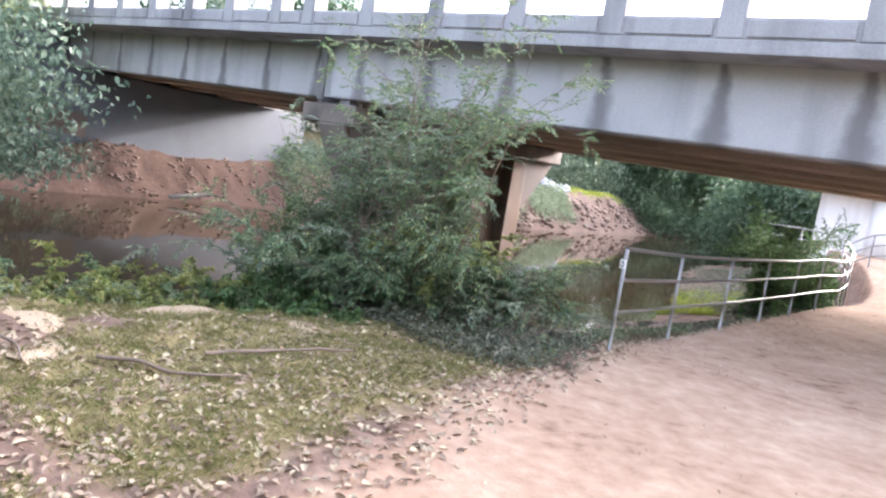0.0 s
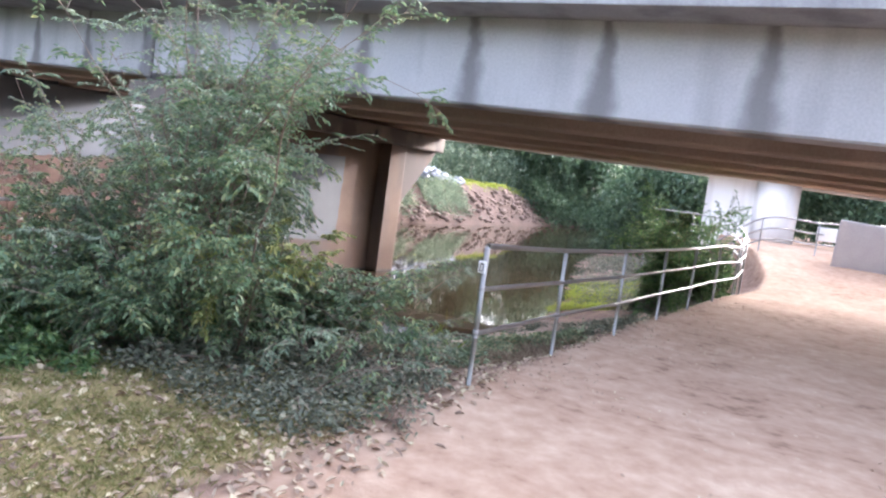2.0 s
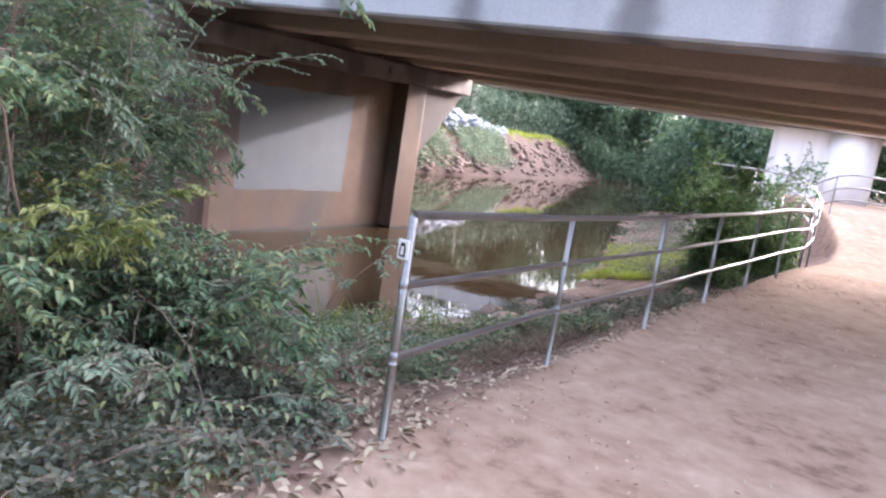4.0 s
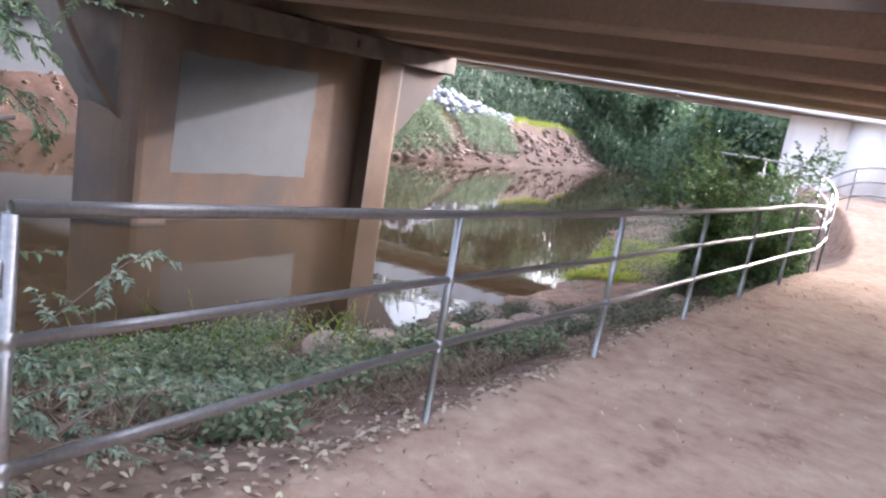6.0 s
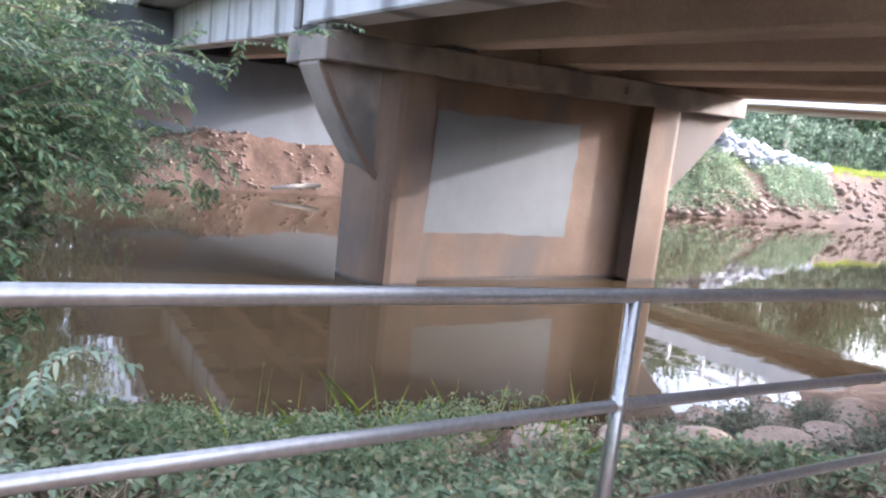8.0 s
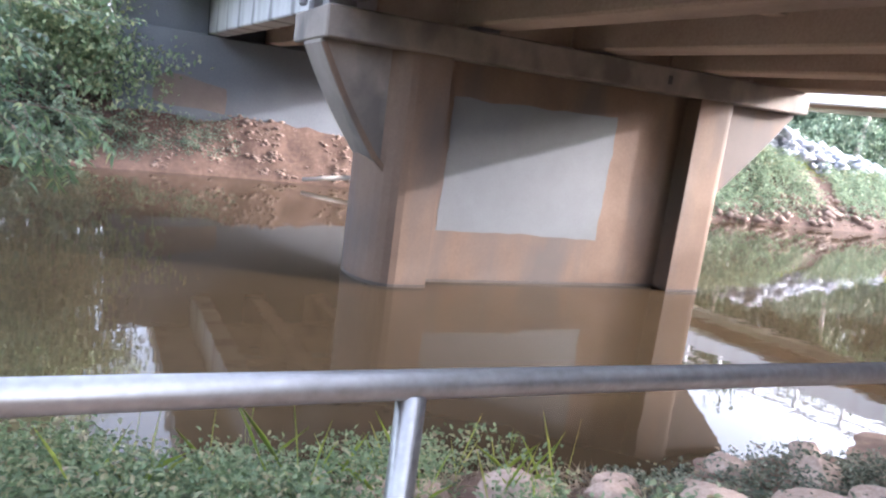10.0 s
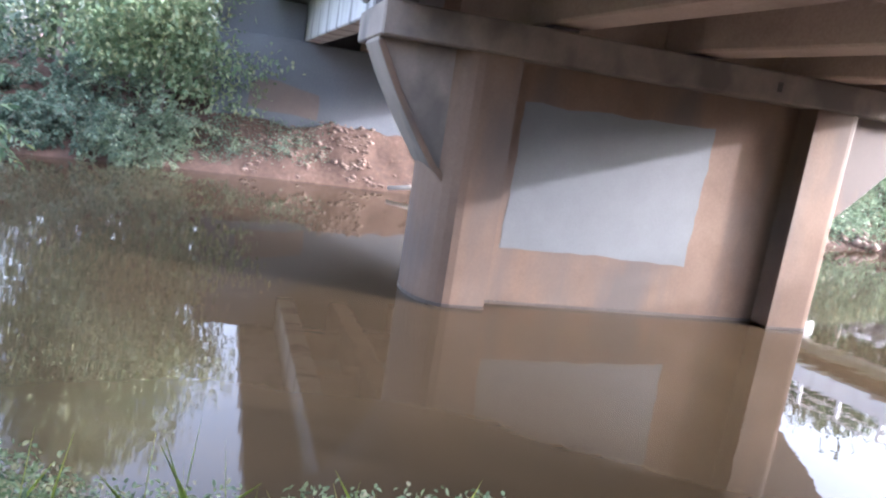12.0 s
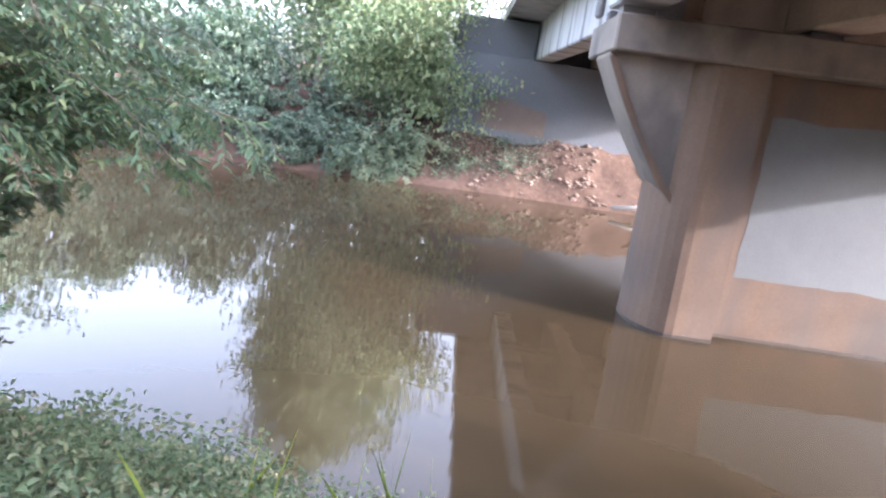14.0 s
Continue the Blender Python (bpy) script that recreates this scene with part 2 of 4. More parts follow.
def height(x, y):
    x, y = np.asarray(x, float), np.asarray(y, float)
    xe, xn, xf = np.interp(y, EDGE_Y, EDGE_X), np.interp(y, NEAR_Y, NEAR_X), np.interp(y, FAR_Y, FAR_X)
    zp = path_z(y)
    # our bank: level ground first, then a drop to the water
    f = np.clip((xe - x) / np.maximum(xe - xn, 0.1), 0, 3)
    shelf = 1 - smooth(-1.5, 3.0, y)
    drop = (1 - shelf) * np.minimum(f, 1) ** (0.8 - 0.42 * smooth(12, 15.5, y)) + shelf * np.minimum(f, 1) ** 4.0
    near = zp + (WATER - zp) * drop + np.where(f > 1, -(f - 1) * 0.9, 0)
    near = near + vnoise(x, y, 0.7, 3) * 0.14 * smooth(0.05, 0.3, f) + vnoise(x, y, 0.22, 5) * 0.05 * smooth(0.02, 0.2, f)
    near = near + vnoise(x, y, 1.3, 9) * 0.03 + vnoise(x, y, 0.3, 6) * 0.012 + vnoise(x, y, 0.12, 8) * 0.006
    # the paved walk ends in a low step down to the soil under the railing
    near = near - 0.11 * smooth(0.10, 0.16, xe - x + 0.02 * vnoise(x, y, 0.3, 14)) * smooth(1.2, 2.2, y) * (1 - smooth(11.2, 12.2, y)) * (1 - smooth(0.5, 1.0, f))
    # ground on the other side of the walk
    near = near + 1.6 * smooth(4.6, 9, x) * smooth(3, 4.5, y) * (1 - smooth(13.5, 15, y)) + 0.5 * smooth(3.2, 5, x) * smooth(12, 15, y)
    # the other bank
    g = xf - x
    top = 1.1 + 0.3 * smooth(-3, -12, y) + 0.7 * smooth(14, 28, y)
    up = np.where(g > 0, (top - WATER) * smooth(-0.4, 3.0 + 1.2 * vnoise(y, y * 0, 5, 2), g) * 0.999 + smooth(3, 20, g) * 1.2, g * 0.5)
    far = WATER + up + np.where(g > 0, vnoise(x, y, 1.1, 11) * 0.35 + vnoise(x, y, 0.4, 12) * 0.16, 0) * smooth(0, 0.8, g)
    mid = (xn + xf) / 2
    return np.maximum(np.where(x > mid, near, far), -2.6)


def part(name, bm, material, parent=None, label="", flat=True):
    me = bpy.data.meshes.new(name)
    bm.to_mesh(me)
    bm.free()
    me.materials.append(material)
    if not flat:
        me.polygons.foreach_set("use_smooth", [True] * len(me.polygons))
    ob = new(name, me)
    if parent is not None:
        ob.parent = parent
    if label:
        ob["label"] = label
    return ob


def from_arrays(name, verts, faces, material, parent=None, label="", smooth_faces=False):
    """faces: an (n, 3) or (n, 4) array."""
    me = bpy.data.meshes.new(name)
    k = faces.shape[1]
    me.vertices.add(len(verts))
    me.vertices.foreach_set("co", np.asarray(verts, np.float32).ravel())
    me.loops.add(len(faces) * k)
    me.loops.foreach_set("vertex_index", np.asarray(faces, np.int32).ravel())
    me.polygons.add(len(faces))
    me.polygons.foreach_set("loop_start", np.arange(len(faces), dtype=np.int32) * k)
    me.polygons.foreach_set("loop_total", np.full(len(faces), k, np.int32))
    if smooth_faces:
        me.polygons.foreach_set("use_smooth", np.ones(len(faces), bool))
    me.update(calc_edges=True)
    me.materials.append(material)
    ob = new(name, me)
    if parent is not None:
        ob.parent = parent
    if label:
        ob["label"] = label
    return ob


def thing(name, label, category, x=0, y=0, z=0, group="", kind=""):
    ob = new(name)
    ob.location = (x, y, z)
    ob.empty_display_size = 0.1
    return tagged(ob, label, category, group, kind)


def settle(ob):
    """Moves the parts' meshes so that they keep their world places under a thing that stands off the origin."""
    bpy.context.view_layer.update()
    for c in ob.children:
        c.matrix_parent_inverse = Matrix.Translation(ob.location).inverted()
    return ob


def block(x0, x1, y0, y1, z0, z1, bevel=0.0, bm=None, seg=1):
    bm2 = bmesh.new()
    bmesh.ops.create_cube(bm2, size=1, matrix=Matrix.Translation(((x0 + x1) / 2, (y0 + y1) / 2, (z0 + z1) / 2)) @ Matrix.Diagonal((abs(x1 - x0), abs(y1 - y0), abs(z1 - z0), 1)))
    if bevel:
        bmesh.ops.bevel(bm2, geom=bm2.edges[:], offset=bevel, segments=seg, affect="EDGES")
    if bm is None:
        return bm2
    me = bpy.data.meshes.new("tmp")
    bm2.to_mesh(me)
    bm2.free()
    bm.from_mesh(me)
    bpy.data.meshes.remove(me)
    return bm


def prism(points, z0, z1, axis="z", bevel=0.0):
    """A closed outline in the plane across the axis, drawn out along it."""
    bm = bmesh.new()
    place = {"z": lambda a, b, c: (a, b, c), "x": lambda a, b, c: (c, a, b), "y": lambda a, b, c: (a, c, b)}[axis]
    lo = [bm.verts.new(place(a, b, z0)) for a, b in points]
    hi = [bm.verts.new(place(a, b, z1)) for a, b in points]
    n = len(points)
    bm.faces.new(lo), bm.faces.new(hi)
    for i in range(n):
        bm.faces.new((lo[i], lo[(i + 1) % n], hi[(i + 1) % n], hi[i]))
    bmesh.ops.recalc_face_normals(bm, faces=bm.faces[:])
    if bevel:
        bmesh.ops.bevel(bm, geom=[e for e in bm.edges if e.calc_face_angle(0) > 0.6], offset=bevel, segments=1, affect="EDGES")
    return bm


def tube_arrays(points, radii, sides=8):
    p = np.asarray(points, float)
    n = len(p)
    r = np.broadcast_to(np.asarray(radii, float), (n,))
    d = np.gradient(p, axis=0)
    d /= np.linalg.norm(d, axis=1)[:, None] + 1e-9
    ref = np.where(np.abs(d[:, 2:3]) > 0.9, np.array([[1.0, 0, 0]]), np.array([[0, 0, 1.0]]))
    a = np.cross(d, ref)
    a /= np.linalg.norm(a, axis=1)[:, None] + 1e-9
    b = np.cross(d, a)
    ang = np.arange(sides) * 2 * np.pi / sides
    v = p[:, None] + r[:, None, None] * (np.cos(ang)[None, :, None] * a[:, None] + np.sin(ang)[None, :, None] * b[:, None])
    i, j = np.meshgrid(np.arange(n - 1), np.arange(sides), indexing="ij")
    k = (j + 1) % sides
    f = np.stack([i * sides + j, i * sides + k, (i + 1) * sides + k, (i + 1) * sides + j], -1).reshape(-1, 4)
    caps = []
    if sides == 8:
        for base in (0, (n - 1) * sides):
            caps += [[base, base + 1, base + 2, base + 3], [base, base + 3, base + 4, base + 7], [base + 4, base + 5, base + 6, base + 7]]
        f = np.vstack([f, np.array(caps)])
    return v.reshape(-1, 3), f


def tube(name, points, radii, material, parent=None, label="", sides=8):
    v, f = tube_arrays(points, radii, sides)
    return from_arrays(name, v, f, material, parent, label, True)


def merge(pieces):
    """Joins (verts, faces) pairs."""
    vs, fs, o = [], [], 0
    for v, f in pieces:
        vs.append(v)
        fs.append(f + o)
        o += len(v)
    return np.vstack(vs), np.vstack(fs)


# ---- plants ----
def leaves(points, axes, length, width, rng, fold=0.25, flat=False, fine=False):
    """Diamond leaves folded along the midrib: (verts, faces)."""
    p = np.asarray(points, float)
    n = len(p)
    a = np.asarray(axes, float)
    a = a / (np.linalg.norm(a, axis=1)[:, None] + 1e-9)
    L = length * rng.uniform(0.6, 1.25, n)[:, None]
    W = width * rng.uniform(0.7, 1.2, n)[:, None]
    up = rng.normal(0, 0.35 if flat else 0.6, (n, 3)) + (0, 0, 1)
    s = np.cross(a, up)
    s /= np.linalg.norm(s, axis=1)[:, None] + 1e-9
    u = np.cross(s, a)
    droop = -0.15 * L * np.array([[0, 0, 1.0]])
    if fine:
        e = u * fold * W
        tip = p + a * L + 2.2 * droop
        v = np.stack([p, p + a * L * 0.28 + s * W * 0.46 + e, p + a * L * 0.62 + s * W * 0.40 + e + 0.7 * droop, tip, p + a * L * 0.62 - s * W * 0.40 + e + 0.7 * droop, p + a * L * 0.28 - s * W * 0.46 + e], 1).reshape(-1, 3)
        i = np.arange(n)[:, None] * 6
        return v, np.concatenate([i + [[0, 2, 1]], i + [[0, 3, 2]], i + [[0, 4, 3]], i + [[0, 5, 4]]], 0)
    v = np.stack([p, p + a * L * 0.45 + s * W * 0.5 + u * fold * W, p + a * L + droop, p + a * L * 0.45 - s * W * 0.5 + u * fold * W], 1).reshape(-1, 3)
    i = np.arange(n)[:, None] * 4
    f = np.concatenate([i + [[0, 2, 1]], i + [[0, 3, 2]]], 0)
    return v, f


def arc(rng, start, way, length, droop, n=8, wobble=0.12):
    p, d, pts = np.array(start, float), np.array(way, float), []
    d /= np.linalg.norm(d)
    for i in range(n + 1):
        pts.append(p.copy())
        p = p + d * length / n
        d = d + rng.normal(0, wobble, 3) + (0, 0, -droop / n)
        d /= np.linalg.norm(d)
    return np.array(pts)


def along(pts, s):
    """Points and directions at fractions s of a polyline."""
    q = np.asarray(s) * (len(pts) - 1)
    i = np.minimum(q.astype(int), len(pts) - 2)
    f = (q - i)[:, None]
    d = pts[i + 1] - pts[i]
    return pts[i] * (1 - f) + pts[i + 1] * f, d / (np.linalg.norm(d, axis=1)[:, None] + 1e-9)


def shrub(name, label, category, base, spread, stems, length, tilt, droop, twigs, leaf, material, seed, bark=None, per_twig=16, twig_len=(0.25, 0.5), lean=(0, 0), kind="", group="", keep=None, wide=0.42, spray=False):
    """Arching stems with side twigs, each set with small paired leaves."""
    rng = np.random.default_rng(seed)
    wood, lp, la = [], [], []
    for _ in range(stems):
        ang, rad = rng.uniform(0, 2 * np.pi), math.sqrt(rng.uniform(0, 1))
        bx, by = base[0] + spread[0] * rad * math.cos(ang), base[1] + spread[1] * rad * math.sin(ang)
        start = (bx, by, float(height(bx, by)) - 0.05 + base[2])
        out = np.array([math.cos(ang) * rad + rng.normal(0, 0.3) + lean[0], math.sin(ang) * rad + rng.normal(0, 0.3) + lean[1], rng.uniform(*tilt)])
        L = rng.uniform(*length)
        st = arc(rng, start, out, L, droop * rng.uniform(0.5, 1.3), 9)
        if keep is not None:
            ok = keep(st[:, 0], st[:, 1], st[:, 2])
            st = st[: max(int(np.argmin(ok)) if not ok.all() else len(st), 0)]
            if len(st) < 4:
                continue
        wood.append(tube_arrays(st, np.linspace(0.003 + 0.002 * L, 0.0015, len(st)), 4))
        s = rng.uniform(0.18, 1.0, twigs)
        tp, td = along(st, s)
        for k, (p, d) in enumerate(zip(tp, td)):
            if spray:
                # flat sprays: side twigs lie level to both sides of the stem
                out = np.cross(d, (0, 0, 1.0)) + rng.normal(0, 0.25, 3)
                w = d * 0.55 + out / (np.linalg.norm(out) + 1e-9) * (1 if k % 2 else -1) * 0.9 + rng.normal(0, 0.16, 3)
            else:
                w = d * 0.7 + rng.normal(0, 0.55, 3) + (0, 0, 0.1)
            tw = arc(rng, p, w, rng.uniform(*twig_len) * L * 0.45, 0.5, 5, 0.16)
            if keep is not None and not keep(tw[-1:, 0], tw[-1:, 1], tw[-1:, 2]).all():
                continue
            wood.append(tube_arrays(tw, np.linspace(0.003, 0.001, len(tw)), 3))
            sp, sd = along(tw, np.linspace(0.08, 1, per_twig))
            side = np.cross(sd, np.array([0, 0, 1.0])) * np.where(np.arange(per_twig) % 2, 1, -1)[:, None]
            lp.append(sp)
            la.append(sd * 0.6 + side + rng.normal(0, 0.2 if spray else 0.35, sd.shape))
    v, f = leaves(np.vstack(lp), np.vstack(la), leaf, leaf * wide, rng, flat=spray, fine=leaf < 0.1)
    ob = thing(name, label, category, base[0], base[1], float(height(base[0], base[1])), group, kind)
    from_arrays("foliage", v, f, material, ob)
    wv, wf = merge([(a, b if b.shape[1] == 4 else b) for a, b in wood])
    from_arrays("branchwork", wv, wf, bark or M_TWIG, ob)
    return settle(ob)


def tree(name, label, x, y, tall, crown, leaf, count, material, seed, trunk_r=0.16, crown_from=0.3, bark=None, lean=(0, 0), group="", lobes=9, limbs=7, base=None):
    """A tapered trunk with limbs; leaves gather in uneven clumps round the limbs' ends."""
    rng = np.random.default_rng(seed)
    z = float(height(x, y)) - 0.1 if base is None else base
    ob = thing(name, label, "tree", x, y, z, group)
    tr = arc(rng, (x, y, z), (lean[0], lean[1], 1.0), tall * 0.9, 0.0, 9, 0.05)
    v, f = tube_arrays(tr, np.linspace(trunk_r, trunk_r * 0.2, len(tr)) * np.array([1.25] + [1] * (len(tr) - 1)), 8)
    pieces, ends = [], []
    for i in range(limbs):
        p, d = along(tr, np.array([rng.uniform(crown_from, 0.95)]))
        ang = i * 2.4 + rng.uniform(-0.5, 0.5)
        lm = arc(rng, p[0], (math.cos(ang), math.sin(ang), rng.uniform(0.1, 0.9)), crown * rng.uniform(0.6, 1.1), 0.3, 6, 0.12)
        pieces.append(tube_arrays(lm, np.linspace(trunk_r * 0.4, trunk_r * 0.08, len(lm)), 5))
        ends += [lm[-1], lm[4], lm[2]]
    from_arrays("trunk", v, f, bark or M_BARK, ob, smooth_faces=True)
    wv, wf = merge(pieces)
    from_arrays("branchwork", wv, wf, bark or M_BARK, ob)
    c0 = np.array([x + lean[0] * tall * 0.5, y + lean[1] * tall * 0.5, z + tall * (crown_from + 1) / 2])
    for _ in range(lobes):
        q = rng.normal(0, 1, 3)
        q /= np.linalg.norm(q)
        ends.append(c0 + q * (crown * 0.85, crown * 0.85, tall * (1 - crown_from) * 0.48) * rng.uniform(0.4, 1.0))
    ends = np.array(ends)
    clumps = ends[rng.integers(0, len(ends), count // 25)] + rng.normal(0, crown * 0.2, (count // 25, 3))
    p = clumps[rng.integers(0, len(clumps), count)] + rng.normal(0, 1, (count, 3)) * (crown * 0.075 + leaf, crown * 0.075 + leaf, crown * 0.05 + leaf * 0.7)
    a = rng.normal(0, 1, (count, 3)) + (0, 0, -0.5)
    lv, lf = leaves(p, a, leaf, leaf * 0.55, rng)
    from_arrays("crown", lv, lf, material, ob)
    return settle(ob)


def scatter(name, label, category, xs, ys, per, leaf, ratio, spread, rise, material, seed, up=0.7, lift=0.0):
    """Low plants at given places: small groups of leaves; one stuff object."""
    rng = np.random.default_rng(seed)
    xs, ys = np.repeat(xs, per) + rng.normal(0, spread, len(xs) * per), np.repeat(ys, per) + rng.normal(0, spread, len(ys) * per)
    p = np.stack([xs, ys, height(xs, ys) + rng.uniform(0, 1, len(xs)) ** 1.5 * rise + lift], 1)
    a = rng.normal(0, 1, p.shape) * (1, 1, 0.3) + (0, 0, up)
    v, f = leaves(p, a, leaf, leaf * ratio, rng, fine=0.04 < leaf < 0.1 and ratio > 0.2)
    ob = from_arrays(name, v, f, material)
    return tagged(ob, label, category, kind="stuff")


# ---- ground and water ----
def build_ground():
    xs = np.concatenate([[-1500, -600, -250, -120, -80, -60], np.arange(-50, -26, 1.0), np.arange(-26, -18, 0.22), np.arange(-18, -9, 0.8), np.arange(-9, -5, 0.2), np.arange(-5, 4.6, 0.075), np.arange(4.7, 12, 0.35), [13, 16, 20, 30, 45, 70, 120, 250, 600, 1500]])
    ys = np.concatenate([[-1500, -600, -250, -120, -70, -45], np.arange(-35, -9, 1.0), np.arange(-9, 13, 0.085), np.arange(13, 30, 0.25), np.arange(30, 80, 0.8), [82, 90, 100, 120, 160, 300, 600, 1500]])
    X, Y = np.meshgrid(xs, ys, indexing="ij")
    Z = height(X, Y)
    n, m = X.shape
    i, j = np.meshgrid(np.arange(n - 1), np.arange(m - 1), indexing="ij")
    f = np.stack([i * m + j, (i + 1) * m + j, (i + 1) * m + j + 1, i * m + j + 1], -1).reshape(-1, 4)
    xe, xn, xf = np.interp(Y, EDGE_Y, EDGE_X), np.interp(Y, NEAR_Y, NEAR_X), np.interp(Y, FAR_Y, FAR_X)
    rag = vnoise(X, Y, 0.9, 21) * 0.5 + vnoise(X, Y, 0.25, 22) * 0.22
    path = smooth(-0.25, 0.2, X - xe + rag * smooth(2.5, -1, Y)) * (1 - smooth(5.0, 6.0, X))
    grass = smooth(0.0, 0.4, xe - X + rag) * (1 - smooth(-1.5, 1.5, Y)) * smooth(-0.12, 0.12, vnoise(X, Y, 1.1, 31) + 0.6 * vnoise(X, Y, 0.35, 32) + 0.36)
    sand = smooth(0.20, 0.30, vnoise(X, Y, 0.75, 41) + 0.35 * vnoise(X, Y, 0.2, 42)) * smooth(1.2, 2.0, xe - X) * (1 - smooth(-2.5, -1.5, Y))
    lawn = smooth(2.6, 3.4, xf - X) * smooth(20, 25, Y)
    far = (X < (xn + xf) / 2).astype(float)
    me_ob = from_arrays("ground", np.stack([X, Y, Z], -1).reshape(-1, 3), f, ground_material(), smooth_faces=True)
    for key, val in (("path", path * (1 - far)), ("grass", np.clip(grass * (1 - far) + lawn * far, 0, 1)), ("sand", sand * (1 - far)), ("clay", far)):
        me_ob.data.attributes.new(key, "FLOAT", "POINT").data.foreach_set("value", val.astype(np.float32).ravel())
    return tagged(me_ob, "earth ground with a pale sandy footpath and littered river banks", "ground", kind="structure")


def ground_material():
    m = bpy.data.materials.new("earth")
    m.use_nodes = True
    t = m.node_tree
    n, link = t.nodes, t.links.new
    b = n["Principled BSDF"]
    co = n.new("ShaderNodeTexCoord")

    def noise_node(scale, detail=5, rough=0.6):
        q = n.new("ShaderNodeTexNoise")
        q.inputs["Scale"].default_value, q.inputs["Detail"].default_value, q.inputs["Roughness"].default_value = scale, detail, rough
        link(co.outputs["Object"], q.inputs["Vector"])
        return q.outputs["Fac"]

    def ramp(src, stops):
        r = n.new("ShaderNodeValToRGB")
        e = r.color_ramp.elements
        while len(e) < len(stops):
            e.new(0.5)
        for el, (p, c) in zip(e, stops):
            el.position, el.color = p, (*c, 1)
        link(src, r.inputs["Fac"])
        return r.outputs[0]

    def mixed(fac, a, c):
        x = n.new("ShaderNodeMix")
        x.data_type = "RGBA"
        link(fac, x.inputs[0])
        link(a, x.inputs[6])
        link(c, x.inputs[7])
        return x.outputs[2]

    def attr(key):
        a = n.new("ShaderNodeAttribute")
        a.attribute_name = key
        return a.outputs["Fac"]

    coarse, mid, fine = noise_node(0.7), noise_node(6), noise_node(45, 4, 0.7)
    add = n.new("ShaderNodeMath")
    add.operation = "ADD"
    link(mid, add.inputs[0])
    link(coarse, add.inputs[1])
    half = n.new("ShaderNodeMath")
    half.operation = "MULTIPLY"
    half.inputs[1].default_value = 0.5
    link(add.outputs[0], half.inputs[0])
    soil = ramp(mid, [(0.3, (0.14, 0.088, 0.066)), (0.55, (0.225, 0.148, 0.112)), (0.75, (0.33, 0.232, 0.175))])
    clay = ramp(half.outputs[0], [(0.35, (0.06, 0.038, 0.03)), (0.55, (0.11, 0.07, 0.054)), (0.7, (0.17, 0.118, 0.093))])
    way = ramp(half.outputs[0], [(0.34, (0.215, 0.135, 0.092)), (0.44, (0.385, 0.252, 0.175)), (0.58, (0.475, 0.338, 0.243)), (0.72, (0.57, 0.43, 0.32))])
    green = ramp(fine, [(0.3, (0.17, 0.14, 0.06)), (0.55, (0.28, 0.225, 0.105)), (0.75, (0.38, 0.305, 0.18))])
    sandc = ramp(mid, [(0.3, (0.45, 0.36, 0.25)), (0.7, (0.62, 0.53, 0.41))])
    c = mixed(attr("clay"), soil, clay)
    c = mixed(attr("grass"), c, green)
    c = mixed(attr("sand"), c, sandc)
    c = mixed(attr("path"), c, way)
    link(c, b.inputs["Base Color"])
    b.inputs["Roughness"].default_value, b.inputs["Specular IOR Level"].default_value = 0.92, 0.25
    bp = n.new("ShaderNodeBump")
    bp.inputs["Strength"].default_value, bp.inputs["Distance"].default_value = 0.5, 0.02
    link(fine, bp.inputs["Height"])
    bp2 = n.new("ShaderNodeBump")
    bp2.inputs["Strength"].default_value, bp2.inputs["Distance"].default_value = 0.4, 0.05
    link(mid, bp2.inputs["Height"])
    link(bp.outputs[0], bp2.inputs["Normal"])
    link(bp2.outputs[0], b.inputs["Normal"])
    return m


